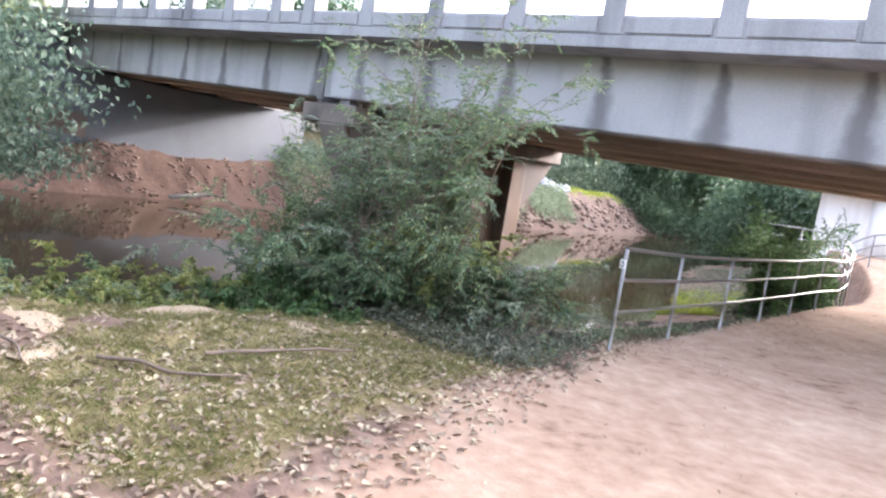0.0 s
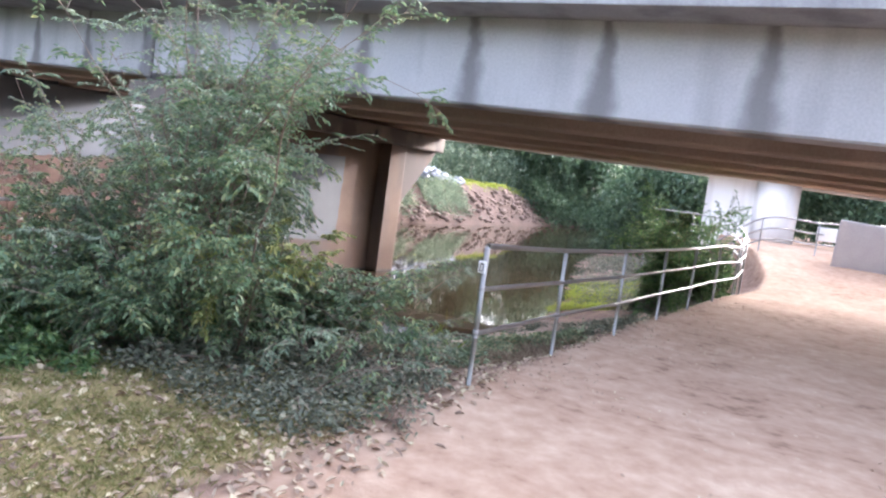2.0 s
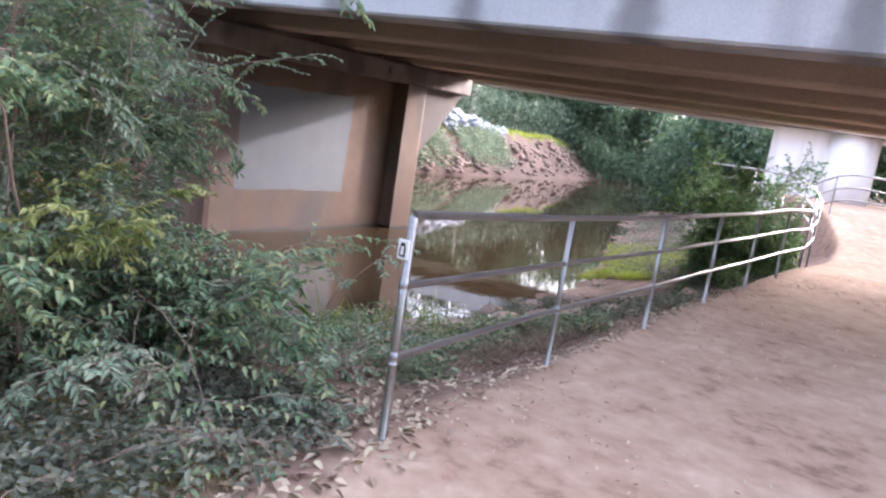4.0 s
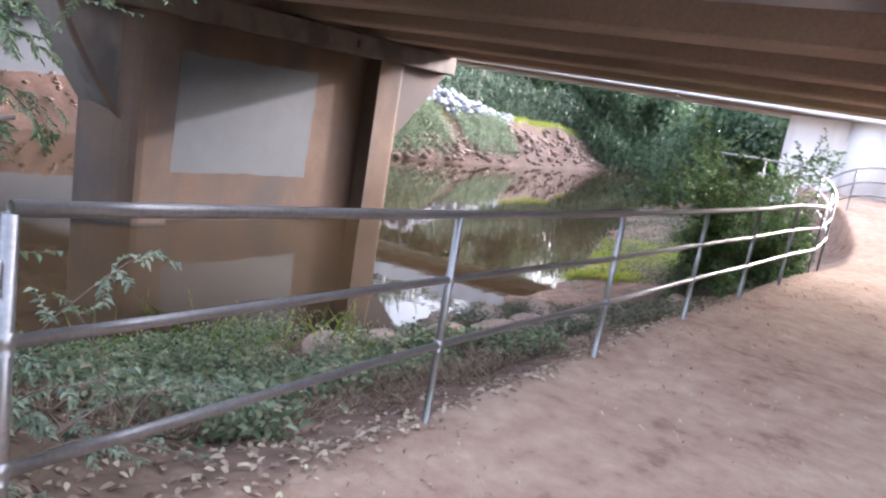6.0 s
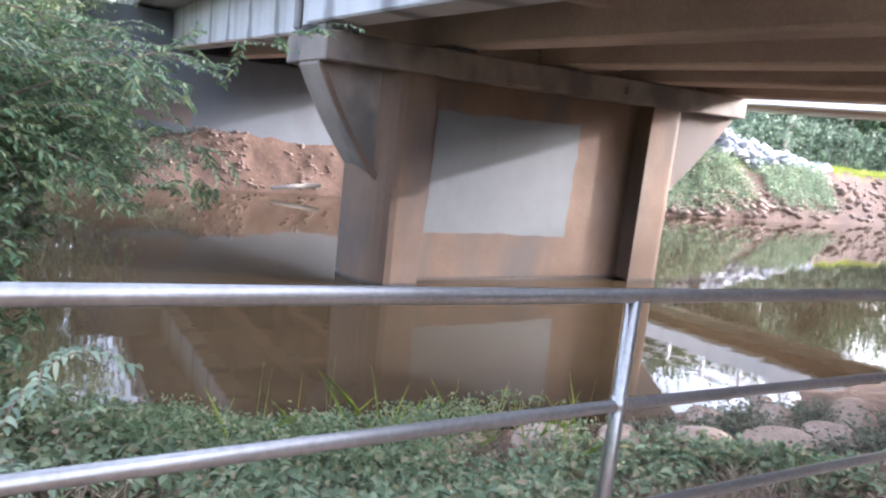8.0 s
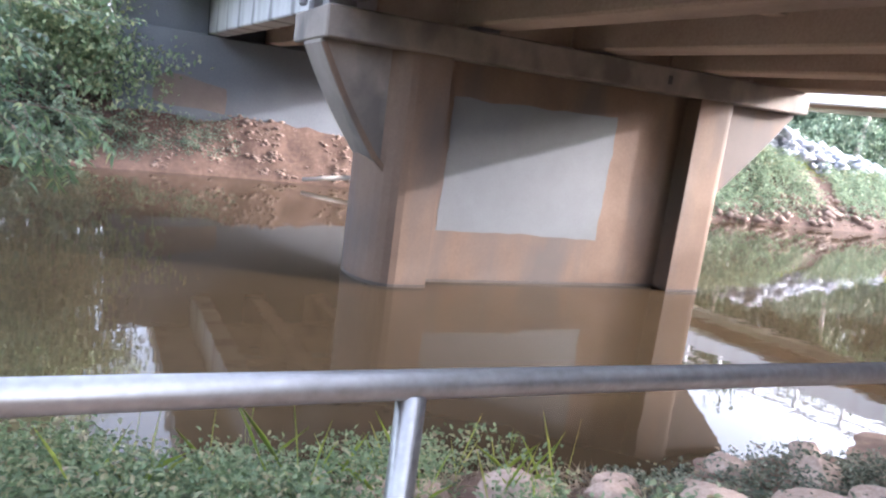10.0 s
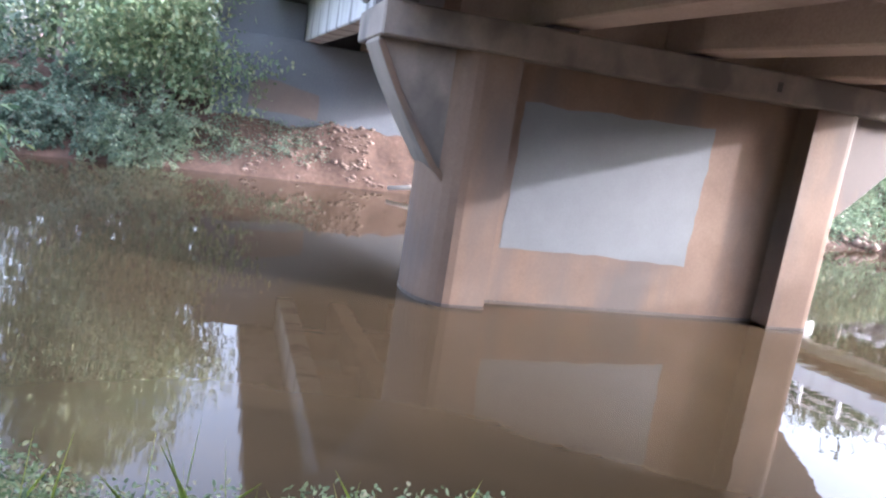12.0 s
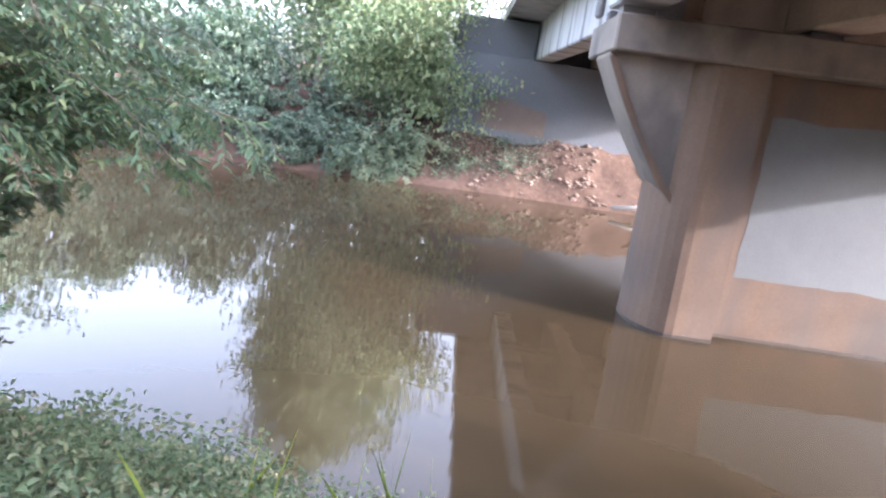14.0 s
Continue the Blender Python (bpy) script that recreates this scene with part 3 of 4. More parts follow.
def build_water():
    m = bpy.data.materials.new("muddy_water")
    m.use_nodes = True
    t = m.node_tree
    n, link = t.nodes, t.links.new
    b = n["Principled BSDF"]
    co = n.new("ShaderNodeTexCoord")
    ns = n.new("ShaderNodeTexNoise")
    ns.inputs["Scale"].default_value, ns.inputs["Detail"].default_value = 0.25, 3
    link(co.outputs["Object"], ns.inputs["Vector"])
    r = n.new("ShaderNodeValToRGB")
    r.color_ramp.elements[0].position, r.color_ramp.elements[0].color = 0.3, (0.047, 0.032, 0.0175, 1)
    r.color_ramp.elements[1].position, r.color_ramp.elements[1].color = 0.7, (0.061, 0.042, 0.0235, 1)
    link(ns.outputs["Fac"], r.inputs["Fac"])
    link(r.outputs[0], b.inputs["Base Color"])
    b.inputs["Roughness"].default_value, b.inputs["IOR"].default_value = 0.0, 1.33
    mp = n.new("ShaderNodeMapping")
    mp.inputs["Scale"].default_value = (1.0, 0.45, 1.0)
    link(co.outputs["Object"], mp.inputs["Vector"])
    rip = n.new("ShaderNodeTexNoise")
    rip.inputs["Scale"].default_value, rip.inputs["Detail"].default_value = 3.0, 4
    link(mp.outputs[0], rip.inputs["Vector"])
    bp = n.new("ShaderNodeBump")
    bp.inputs["Strength"].default_value, bp.inputs["Distance"].default_value = 0.16, 0.012
    link(rip.outputs["Fac"], bp.inputs["Height"])
    link(bp.outputs[0], b.inputs["Normal"])
    bm = bmesh.new()
    ys = list(range(-60, 141, 10))
    lo = [bm.verts.new((min(np.interp(y, FAR_Y, FAR_X), np.interp(y, NEAR_Y, NEAR_X)) - 3.0, y, WATER)) for y in ys]
    hi = [bm.verts.new((np.interp(y, NEAR_Y, NEAR_X) + 1.5, y, WATER)) for y in ys]
    for i in range(len(ys) - 1):
        bm.faces.new((lo[i], hi[i], hi[i + 1], lo[i + 1]))
    ob = part("water", bm, m)
    return tagged(ob, "still muddy brown river water with mirrored sky", "water", kind="structure")


build_ground()
build_water()

# ---- the near road bridge ----
GRADE = -0.026
BY0, BY1, BX0, BX1 = 4.2, 13.5, -34.0, 14.0


def graded(bm):
    """Heights over the girders' underside: lifts a piece onto the bridge's slope."""
    for v in bm.verts:
        v.co.z += 2.56 + GRADE * v.co.x
    return bm


bridge = thing("road_bridge", "concrete girder road bridge with grey stained parapet over the river", "bridge", -9.4, 8.9, 2.8)
JOINT = -9.4
for i, gy in enumerate((4.2, 6.45, 8.65, 10.85, 12.95)):
    w = 0.55
    for x0, x1 in ((BX0, JOINT - 0.02), (JOINT + 0.02, BX1)):
        g = 4.62 if i == 0 and x1 < JOINT else gy      # the far span's edge girder stands further in
        outline = [(g, 0.03), (g + 0.03, 0), (g + w - 0.03, 0), (g + w, 0.03), (g + w, 1.22), (g, 1.22)]
        bm = prism(outline, x0, x1, "x")
        part("girder", graded(bm), M_EDGE if i == 0 else M_BEAM, bridge, "grey streaked edge girder" if i == 0 else "brown concrete girder")
for x in (-21, -17.5, -13.2, -5.5, -1.8, 2.0):
    part("diaphragm", graded(block(x, x + 0.25, 4.76, 12.94, 0.35, 1.21)), M_BEAM, bridge)
part("deck", graded(block(BX0, BX1, BY0 - 0.72, BY1 + 0.12, 1.224, 1.42, 0.01)), M_FASCIA, bridge)
part("road_surface", graded(block(BX0, BX1, BY0 - 0.2, BY1 - 0.5, 1.424, 1.47)), M_ASPHALT, bridge)
POST_X = [-10.84 - 1.82 * i for i in range(12, -1, -1)] + [-9.69 + 1.82 * i for i in range(13)]
for side, y0, y1 in ((0, BY0 - 0.67, BY0 - 0.35), (1, BY1 - 0.26, BY1 + 0.06)):
    part("kerb", graded(block(BX0, BX1, y0, y1, 1.424, 1.74, 0.015)), M_FASCIA, bridge)
    for a, b in zip(POST_X[:-1], POST_X[1:]):
        part("rail_beam", graded(block(a + 0.19, b - 0.19, y0 + 0.05, y1 - 0.05, 2.16, 2.40, 0.015)), M_FASCIA, bridge)
        part("kerb_panel", graded(block(a + 0.24, b - 0.24, y0 - 0.035 if side == 0 else y1 + 0.002, y0 - 0.002 if side == 0 else y1 + 0.035, 1.46, 1.70, 0.012)), M_FASCIA, bridge)
    for x in POST_X:
        part("rail_post", graded(block(x - 0.19, x + 0.19, y0 - 0.03, y1 + 0.03, 1.43, 2.50, 0.02)), M_FASCIA, bridge, "grey concrete rail post")
part("drain_pipe", graded(block(-9.75, -9.55, BY0 - 0.1, BY0 - 0.006, -0.1, 1.2, 0.03)), M_STAIN, bridge)
settle(bridge)

# ---- its pier in the river ----
pier = thing("bridge_pier", "brown-stained concrete wall pier with grey painted patch in the river", "bridge pier", -9.4, 8.5, -2.0)
FX, BX, WX = -8.56, -10.2, -8.93


def column_outline(y_in, y_face, y_nose):
    cx, rx, ry = (FX + BX) / 2, (FX - BX) / 2, y_nose - y_face
    arc_pts = [(cx + rx * math.cos(radians(a)), y_face + ry * math.sin(radians(a))) for a in range(0, 181, 12)]
    return [(FX, y_in)] + arc_pts + [(BX, y_in)]


for y_in, y_face, y_nose, y_cap in ((6.1, 5.6, 5.1, 4.22), (10.93, 11.62, 12.0, 13.6)):
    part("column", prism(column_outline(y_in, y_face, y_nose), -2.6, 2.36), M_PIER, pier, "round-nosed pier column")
    part("tide_mark", prism([(FX + 0.004 if i == 0 else a + (0.004 if a > -9.38 else -0.004), b + (0.004 if y_nose > y_face else -0.004) * (0 < i < 17)) for i, (a, b) in enumerate(column_outline(y_in, y_face, y_nose))], WATER - 0.1, WATER + 0.05), M_WET, pier, "wet dark waterline")
    s = 1 if y_nose > y_face else -1
    run = [(y_cap + (y_nose - y_cap) * f + s * 0.05 * math.sin(math.pi * f), (2.31 if s > 0 else 2.19) - (1.58 if s > 0 else 1.45) * f) for f in (1.0, 0.85, 0.7, 0.55, 0.4, 0.25, 0.1, 0.0)]
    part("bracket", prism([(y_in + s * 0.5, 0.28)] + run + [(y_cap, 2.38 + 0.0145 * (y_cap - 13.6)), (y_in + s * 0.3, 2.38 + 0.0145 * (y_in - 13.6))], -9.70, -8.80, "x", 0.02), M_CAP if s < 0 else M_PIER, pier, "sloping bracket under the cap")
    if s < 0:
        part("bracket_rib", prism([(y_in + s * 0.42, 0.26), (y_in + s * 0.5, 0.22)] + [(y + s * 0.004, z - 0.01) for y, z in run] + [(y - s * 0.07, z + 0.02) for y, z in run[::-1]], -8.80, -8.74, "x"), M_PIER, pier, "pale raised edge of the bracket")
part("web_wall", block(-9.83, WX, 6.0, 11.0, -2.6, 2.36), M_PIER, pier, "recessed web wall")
part("tide_mark", block(-9.85, WX + 0.004, 6.104, 10.926, WATER - 0.1, WATER + 0.05), M_WET, pier, "wet dark waterline")
cap = block(BX - 0.08, FX + 0.04, 4.2, 13.62, 2.37, 2.8, 0.025)
for v in cap.verts:
    v.co.z += 0.0145 * (v.co.y - 13.62)
part("cap", cap, M_CAP, pier, "weathered pier cap")
rng = np.random.default_rng(4)
edge = []
for (ya, za), (yb, zb) in (((6.34, -0.30), (9.44, -0.30)), ((9.44, -0.30), (9.50, 1.80)), ((9.50, 1.80), (6.38, 1.74)), ((6.38, 1.74), (6.34, -0.30))):
    for k in range(14):
        edge.append((ya + (yb - ya) * k / 14 + rng.normal(0, 0.012), za + (zb - za) * k / 14 + rng.normal(0, 0.012)))
part("paint_patch", prism(edge, WX + 0.0005, WX + 0.004, "x"), M_PATCH, pier, "grey paint patch covering the wall")
part("drain_hole", block(FX + 0.03, FX + 0.043, 10.06, 10.15, 2.46, 2.60), M_BLACK, pier, "dark drain hole in the cap")
for gy in (4.2, 6.45, 8.65, 10.85, 12.95):
    for x in (-9.85, -9.1):
        part("bearing", block(x, x + 0.3, gy + 0.08, gy + 0.47, 2.78 + 0.0145 * (gy - 13.3), 2.82), M_STAIN, pier, "concrete bearing block")
settle(pier)

# ---- abutments ----
abut = thing("bridge_abutment", "grey concrete abutment wall rising from a clay slope", "abutment", -23.5, 8.5, 0)
part("wall", block(-24.6, -23.2, 1.9, 15.2, -0.5, 3.12, 0.02), M_ABUT, abut)
part("back_wall", block(-24.8, -23.9, 5.2, 12.9, 3.122, 4.36), M_ABUT, abut)
part("wing_wall", block(-25.2, -23.6, 1.9, 4.58, 3.122, 4.3, 0.02), M_ABUT, abut)
part("stain", prism([(3.0, 0.9), (3.6, 0.8), (4.5, 0.8), (5.2, 0.7), (5.24, 1.2), (5.2, 1.52), (4.6, 1.62), (3.9, 1.78), (3.4, 1.82), (3.05, 1.6)], -23.2, -23.195, "x"), M_RUST, abut, "red clay stain")
settle(abut)
abut2 = thing("bridge_abutment", "grey concrete abutment wall beside the footpath", "abutment", 5.8, 8.5, 0)
part("wall", block(5.2, 6.4, 3.8, 14.0, -0.4, 2.38, 0.02), M_ABUT, abut2)
part("back_wall", block(5.5, 6.4, 4.78, 12.9, 2.44, 3.6), M_ABUT, abut2)
settle(abut2)

# ---- the second bridge ----
bridge2 = thing("road_bridge", "pale concrete road bridge with white steel railing, parallel behind the first", "bridge", 0, 28, 3)


def graded2(bm):
    for v in bm.verts:
        v.co.z += 3.38 - 0.033 * v.co.x
    return bm


part("edge_girder", graded2(block(-36, 14, 26.0, 26.6, 0, 0.75, 0.03)), M_WHITE, bridge2, "pale edge girder")
part("edge_girder", graded2(block(-36, 14, 30.2, 30.8, 0, 0.75, 0.03)), M_WHITE, bridge2, "pale edge girder")
for y in (28.1,):
    part("girder", graded2(block(-36, 14, y, y + 0.6, 0.02, 0.515)), M_BEAM, bridge2)
part("deck", graded2(block(-36, 14, 26.61, 30.19, 0.52, 0.75)), M_FASCIA, bridge2)
for i in range(26):
    x = -35.0 + 1.9 * i
    part("rail_post", graded2(block(x - 0.06, x + 0.06, 26.12, 26.26, 0.752, 1.62, 0.01)), M_WHITE, bridge2)
for z in (1.12, 1.54):
    part("rail", graded2(block(-36, 14, 26.13, 26.23, z, z + 0.08, 0.01)), M_WHITE, bridge2)
settle(bridge2)
pier2 = thing("bridge_pier", "white painted round column and wall under the second bridge", "bridge pier", -0.4, 27.4, 0.5)
bm = bmesh.new()
bmesh.ops.create_cone(bm, cap_ends=True, segments=48, radius1=0.85, radius2=0.85, depth=2.9, matrix=Matrix.Translation((-0.45, 27.4, 1.95)))
part("column", bm, M_WHITE, pier2, "white round column", flat=False)
part("wall", block(-3.25, -1.0, 27.3, 28.1, 0.0, 3.44, 0.02), M_WHITE, pier2)
settle(pier2)

# ---- pipe railing along the path ----
railing = thing("pipe_railing", "galvanised steel pipe railing with three rails beside the path", "railing", 0, 4, -0.1)
RAIL = [(0.01, 0.0, 1.07), (-0.11, 2.02, 0.985), (-0.045, 3.99, 0.96), (0.025, 5.94, 0.96), (0.15, 7.6, 0.98), (0.30, 9.12, 1.03), (0.38, 11.16, 1.0)]
BEND = [(0.36, 12.4, 1.12), (0.14, 13.6, 1.29), (-0.2, 14.7, 1.45), (-0.75, 15.5, 1.56), (-1.6, 16.4, 1.6), (-3.0, 17.3, 1.6)]


def rail_line(points, drop):
    """A smooth line through the posts' tops, lowered."""
    p = np.array(points)
    t = np.arange(len(p))
    s = np.linspace(0, len(p) - 1, (len(p) - 1) * 6 + 1)
    i = np.clip(s.astype(int), 0, len(p) - 2)
    f = (s - i)[:, None]
    pad = np.vstack([2 * p[0] - p[1], p, 2 * p[-1] - p[-2]])
    a, b, c, d = pad[i], pad[i + 1], pad[i + 2], pad[i + 3]
    q = 0.5 * (2 * b + (c - a) * f + (2 * a - 5 * b + 4 * c - d) * f ** 2 + (3 * b - a - 3 * c + d) * f ** 3)
    return q - (0, 0, drop)


for drop in (0.0, 0.32, 0.655):
    tube("rail", rail_line(RAIL, drop), 0.019 if drop else 0.021, M_STEEL, railing, "round galvanised rail")
    tube("rail", rail_line([RAIL[-1]] + BEND, drop), 0.019 if drop else 0.021, M_STEEL, railing, "round galvanised rail")
for k, (x, y, z) in enumerate(RAIL + BEND[:-1]):
    g = float(height(x, y))
    tube("post", [(x, y, g - 0.25), (x, y, g + 0.4), (x, y, z - 0.01)], 0.021, M_STEEL, railing, "galvanised post")
    for drop in (0.32, 0.655):
        tube("weld_collar", [(x, y, z - drop - 0.03), (x, y, z - drop), (x, y, z - drop + 0.03)], [0.023, 0.026, 0.023], M_STEEL, railing)
tag = part("tag", block(-0.030, 0.030, -0.034, -0.0225, 0.870, 0.960, 0.004), M_TAG, railing, "white plastic tag with a dark figure")
part("tag_print", prism([(-0.016, 0.884), (0.016, 0.884), (0.017, 0.915), (0.010, 0.945), (-0.010, 0.945), (-0.017, 0.915)], -0.0365, -0.0345, "y"), M_BLACK, tag)
part("tag_light", prism([(-0.008, 0.892), (0.008, 0.892), (0.007, 0.930), (-0.007, 0.930)], -0.0385, -0.0370, "y"), M_TAG, tag)
settle(railing)

# railing beyond the bend of the path, with a white sign
fence = thing("pipe_fence", "grey steel pipe fence along the far bend of the path", "fence", 1, 19, 0.8)
FAR_POSTS = [(-3.2, 17.9), (-1.6, 18.2), (0.0, 18.7), (1.5, 19.6), (2.9, 20.9), (4.2, 22.6)]
for x, y in FAR_POSTS:
    g = float(height(x, y))
    tube("post", [(x, y, g - 0.2), (x, y, g + 0.5), (x, y, g + 1.02)], 0.024, M_STEEL, fence)
for up in (0.35, 0.68, 1.02):
    tube("rail", rail_line([(x, y, float(height(x, y)) + up) for x, y in FAR_POSTS], 0), 0.024, M_STEEL, fence)
settle(fence)
sign = thing("sign", "small white rectangular sign hung on the far fence", "sign", 1.75, 19.75, 1.5)
part("panel", block(1.45, 2.0, 19.70, 19.72, 1.30, 1.72, 0.004), M_TAG, sign)
settle(sign)
wing = thing("wing_wall", "low grey concrete wing wall at the edge of the path", "wall", 4.5, 18.5, 0.5)
part("wall", prism([(1.97, 0.2), (8.5, 0.2), (8.5, 1.4), (5.0, 1.8), (2.04, 2.0)], 18.0, 18.7, "y", 0.03), M_FASCIA, wing)
settle(wing)

# ---- plants: our bank ----
def clear_of_walk(x, y, z):
    """Keeps the bushes off the railing and the walk."""
    return (y < 0.3 + 0.2 * np.clip(-x - 1.0, 0, 2.0) + 0.3 * (z > 1.7)) & (x > -4.6) & (x < 0.35) & ((x < -0.25) | (y < -0.15) | (z > 1.75)) & ((y > -1.85 + 0.5 * vnoise(x, z, 0.45, 57)) | (x < -2.3))


def over_bank(x, y, z):
    """Nothing hangs low where the bank drops to the water."""
    d = y - (2.55 + 0.65 * x)
    return (d < 0) | (z > 0.2 + 0.65 * d)


def mound(x, y, z):
    """The thick lower growth: waist-high beside the railing, head-high further back."""
    top = 0.82 + 0.75 * smooth(-1.65, -2.75, y + 1.2 * x) + 0.35 * vnoise(x, y, 0.4, 59)
    open_hollow = (z < 0.62) & (y < -0.35) & (vnoise(x + 0.6 * y, z, 0.32, 63) < -0.02)
    return clear_of_walk(x, y, z) & over_bank(x, y, z) & (z < top) & ~open_hollow & ((x > -5.45 - 1.42 * (y + 0.3) + 0.5 * vnoise(y, z, 0.5, 58)) | (z < 0.25))


def tall(x, y, z):
    """The high arching growth, open between knee and head height on the side of the railing."""
    back = y + 1.2 * x < -2.25 + 0.5 * vnoise(x, z, 0.4, 60)
    return clear_of_walk(x, y, z) & over_bank(x, y, z) & (back | (z > 1.78 + 0.2 * vnoise(x, y, 0.3, 61)) | (z < 0.7)) & (x > -5.45 - 1.42 * (y + 0.3) + 0.6 * vnoise(y, z, 0.5, 58))


def over_water(x, y, z):
    """The branches that reach out over the water, above head height."""
    reach = y < 1.05 + 1.35 * np.clip(-1.35 - x, 0, 0.9)
    return reach & over_bank(x, y, z) & ((z > 1.5 - 0.5 * smooth(-2.3, -2.9, x) + 0.35 * vnoise(x, y, 0.35, 62)) | (y < 0.0)) & (x > -4.4) & (x < -1.2) & ((y + 1.2 * x < -2.0) | (z > 1.7)) & (x > -5.45 - 1.42 * (y + 0.3) + 0.5 * vnoise(y, z, 0.5, 58))


shrub("privet_bush", "tall arching green privet bush on the bank by the railing", "bush", (-2.85, -0.55, 0), (1.5, 0.75), 78, (1.6, 3.1), (1.0, 2.4), 1.5, 30, 0.054, L_PRIVET, 11, per_twig=17, twig_len=(0.2, 0.42), keep=tall, wide=0.46, spray=True)
shrub("privet_bush", "thick lower growth of a green privet bush", "bush", (-2.5, -0.5, 0), (1.5, 0.6), 70, (0.9, 1.8), (1.0, 2.2), 1.4, 22, 0.05, L_PRIVET, 25, per_twig=14, keep=mound, wide=0.46, spray=True)
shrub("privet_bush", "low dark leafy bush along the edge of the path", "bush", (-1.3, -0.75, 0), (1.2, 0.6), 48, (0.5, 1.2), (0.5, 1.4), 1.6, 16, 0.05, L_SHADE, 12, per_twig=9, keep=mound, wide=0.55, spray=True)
shrub("yellowing_bush", "yellow-green leafy sprays over the dark lower growth", "bush", (-1.9, -0.65, 0.6), (0.9, 0.3), 20, (0.45, 0.85), (0.6, 1.3), 1.6, 16, 0.044, L_YELLOW, 26, per_twig=14, keep=clear_of_walk, wide=0.46, spray=True)
shrub("privet_spray", "leafy branches arching out head-high past the end of the railing", "bush", (-1.85, -0.75, 1.3), (0.45, 0.3), 44, (1.4, 2.5), (0.8, 1.5), 1.3, 22, 0.048, L_PRIVET, 28, per_twig=16, twig_len=(0.16, 0.38), lean=(0.95, 0.62), keep=tall, spray=True)
shrub("dry_twigs", "tangle of bare grey-brown twigs at the foot of the bush", "dead twigs", (-1.3, -0.95, 0), (1.2, 0.45), 120, (0.5, 1.1), (0.4, 1.3), 1.3, 16, 0.05, L_SHADE, 22, per_twig=2, keep=mound, wide=0.45)
shrub("privet_spray", "tall thin sprays of privet rising above the bush", "bush", (-2.3, -0.2, 0), (0.9, 0.6), 34, (2.8, 4.0), (2.0, 3.4), 0.9, 26, 0.05, L_SAGE, 13, per_twig=16, twig_len=(0.10, 0.26), keep=tall, spray=True)
shrub("privet_spray", "long arching privet sprays on the river side of the bush", "bush", (-3.4, -0.5, 0), (0.7, 0.5), 20, (1.7, 2.9), (1.0, 2.2), 1.8, 24, 0.05, L_SAGE, 23, per_twig=17, twig_len=(0.10, 0.24), lean=(-0.6, -0.2), keep=lambda x, y, z: clear_of_walk(x, y, z) & over_bank(x, y, z), spray=True)
shrub("privet_bush", "rounded leafy side of the privet bush towards the river", "bush", (-3.75, -0.95, 0), (0.75, 0.5), 52, (1.1, 2.1), (1.0, 2.2), 1.5, 24, 0.052, L_PRIVET, 30, per_twig=15, twig_len=(0.2, 0.45), lean=(-0.15, -0.1), keep=lambda x, y, z: clear_of_walk(x, y, z) & over_bank(x, y, z), wide=0.46, spray=True)
shrub("privet_spray", "pale arching sprays reaching past the end of the railing", "bush", (-0.95, -0.35, 0.1), (0.45, 0.3), 16, (0.6, 1.15), (0.8, 1.5), 1.8, 13, 0.045, L_SAGE, 27, per_twig=13, twig_len=(0.2, 0.45), lean=(0.25, 0.55), keep=lambda x, y, z: (x < -0.1) | (y < -0.1), spray=True)
shrub("overhanging_bush", "leafy branches hanging over the water from the bank", "bush", (-2.5, -0.3, 1.25), (0.75, 0.3), 62, (1.9, 3.3), (0.5, 1.0), 0.95, 26, 0.05, L_PRIVET, 14, per_twig=16, twig_len=(0.18, 0.42), lean=(-0.05, 1.1), keep=over_water, spray=True)
shrub("overhanging_bush", "bluish leafy branches reaching out high over the water", "bush", (-3.1, -0.25, 1.15), (0.7, 0.3), 56, (1.6, 2.9), (0.5, 1.1), 1.7, 26, 0.05, L_SAGE, 24, per_twig=16, twig_len=(0.18, 0.42), lean=(-0.1, 1.1), keep=over_water, spray=True)
shrub("overhanging_bush", "bright leafy branches drooping towards the water", "bush", (-3.3, 0.0, 1.6), (0.45, 0.3), 36, (1.2, 2.1), (0.3, 0.9), 1.7, 24, 0.05, L_PRIVET, 33, per_twig=15, twig_len=(0.2, 0.45), lean=(0.15, 1.0), keep=lambda x, y, z: (y < 1.75) & (x < -2.35) & ((z > 0.8 + 0.4 * vnoise(x, y, 0.3, 64)) | (y < 0.35)), spray=True)
shrub("sprig", "pale leafy sprig arching low behind the railing", "sprig", (-0.85, 0.42, 0.12), (0.10, 0.08), 6, (0.8, 1.15), (0.75, 1.15), 1.5, 9, 0.036, L_SAGE, 29, per_twig=11, twig_len=(0.2, 0.42), lean=(0.12, 0.9), wide=0.5, spray=True)
shrub("sprig", "single leafy sprig reaching through the railing", "sprig", (-0.75, 0.75, 0), (0.06, 0.06), 3, (0.7, 0.95), (0.9, 1.4), 1.6, 7, 0.032, L_PALE, 19, per_twig=12, lean=(0.1, 0.5), wide=0.5)
shrub("weed_bush", "dense low green bush at the water's edge", "bush", (-5.0, -2.4, 0), (1.3, 0.9), 60, (0.3, 0.75), (0.6, 1.6), 1.2, 14, 0.055, L_PRIVET, 15, per_twig=14, wide=0.5)
shrub("weed_bush", "low green weeds on the lip of the bank", "bush", (-3.6, -1.2, 0), (0.9, 0.6), 40, (0.25, 0.6), (0.6, 1.6), 1.2, 12, 0.055, L_FERN, 17, per_twig=12, wide=0.5)
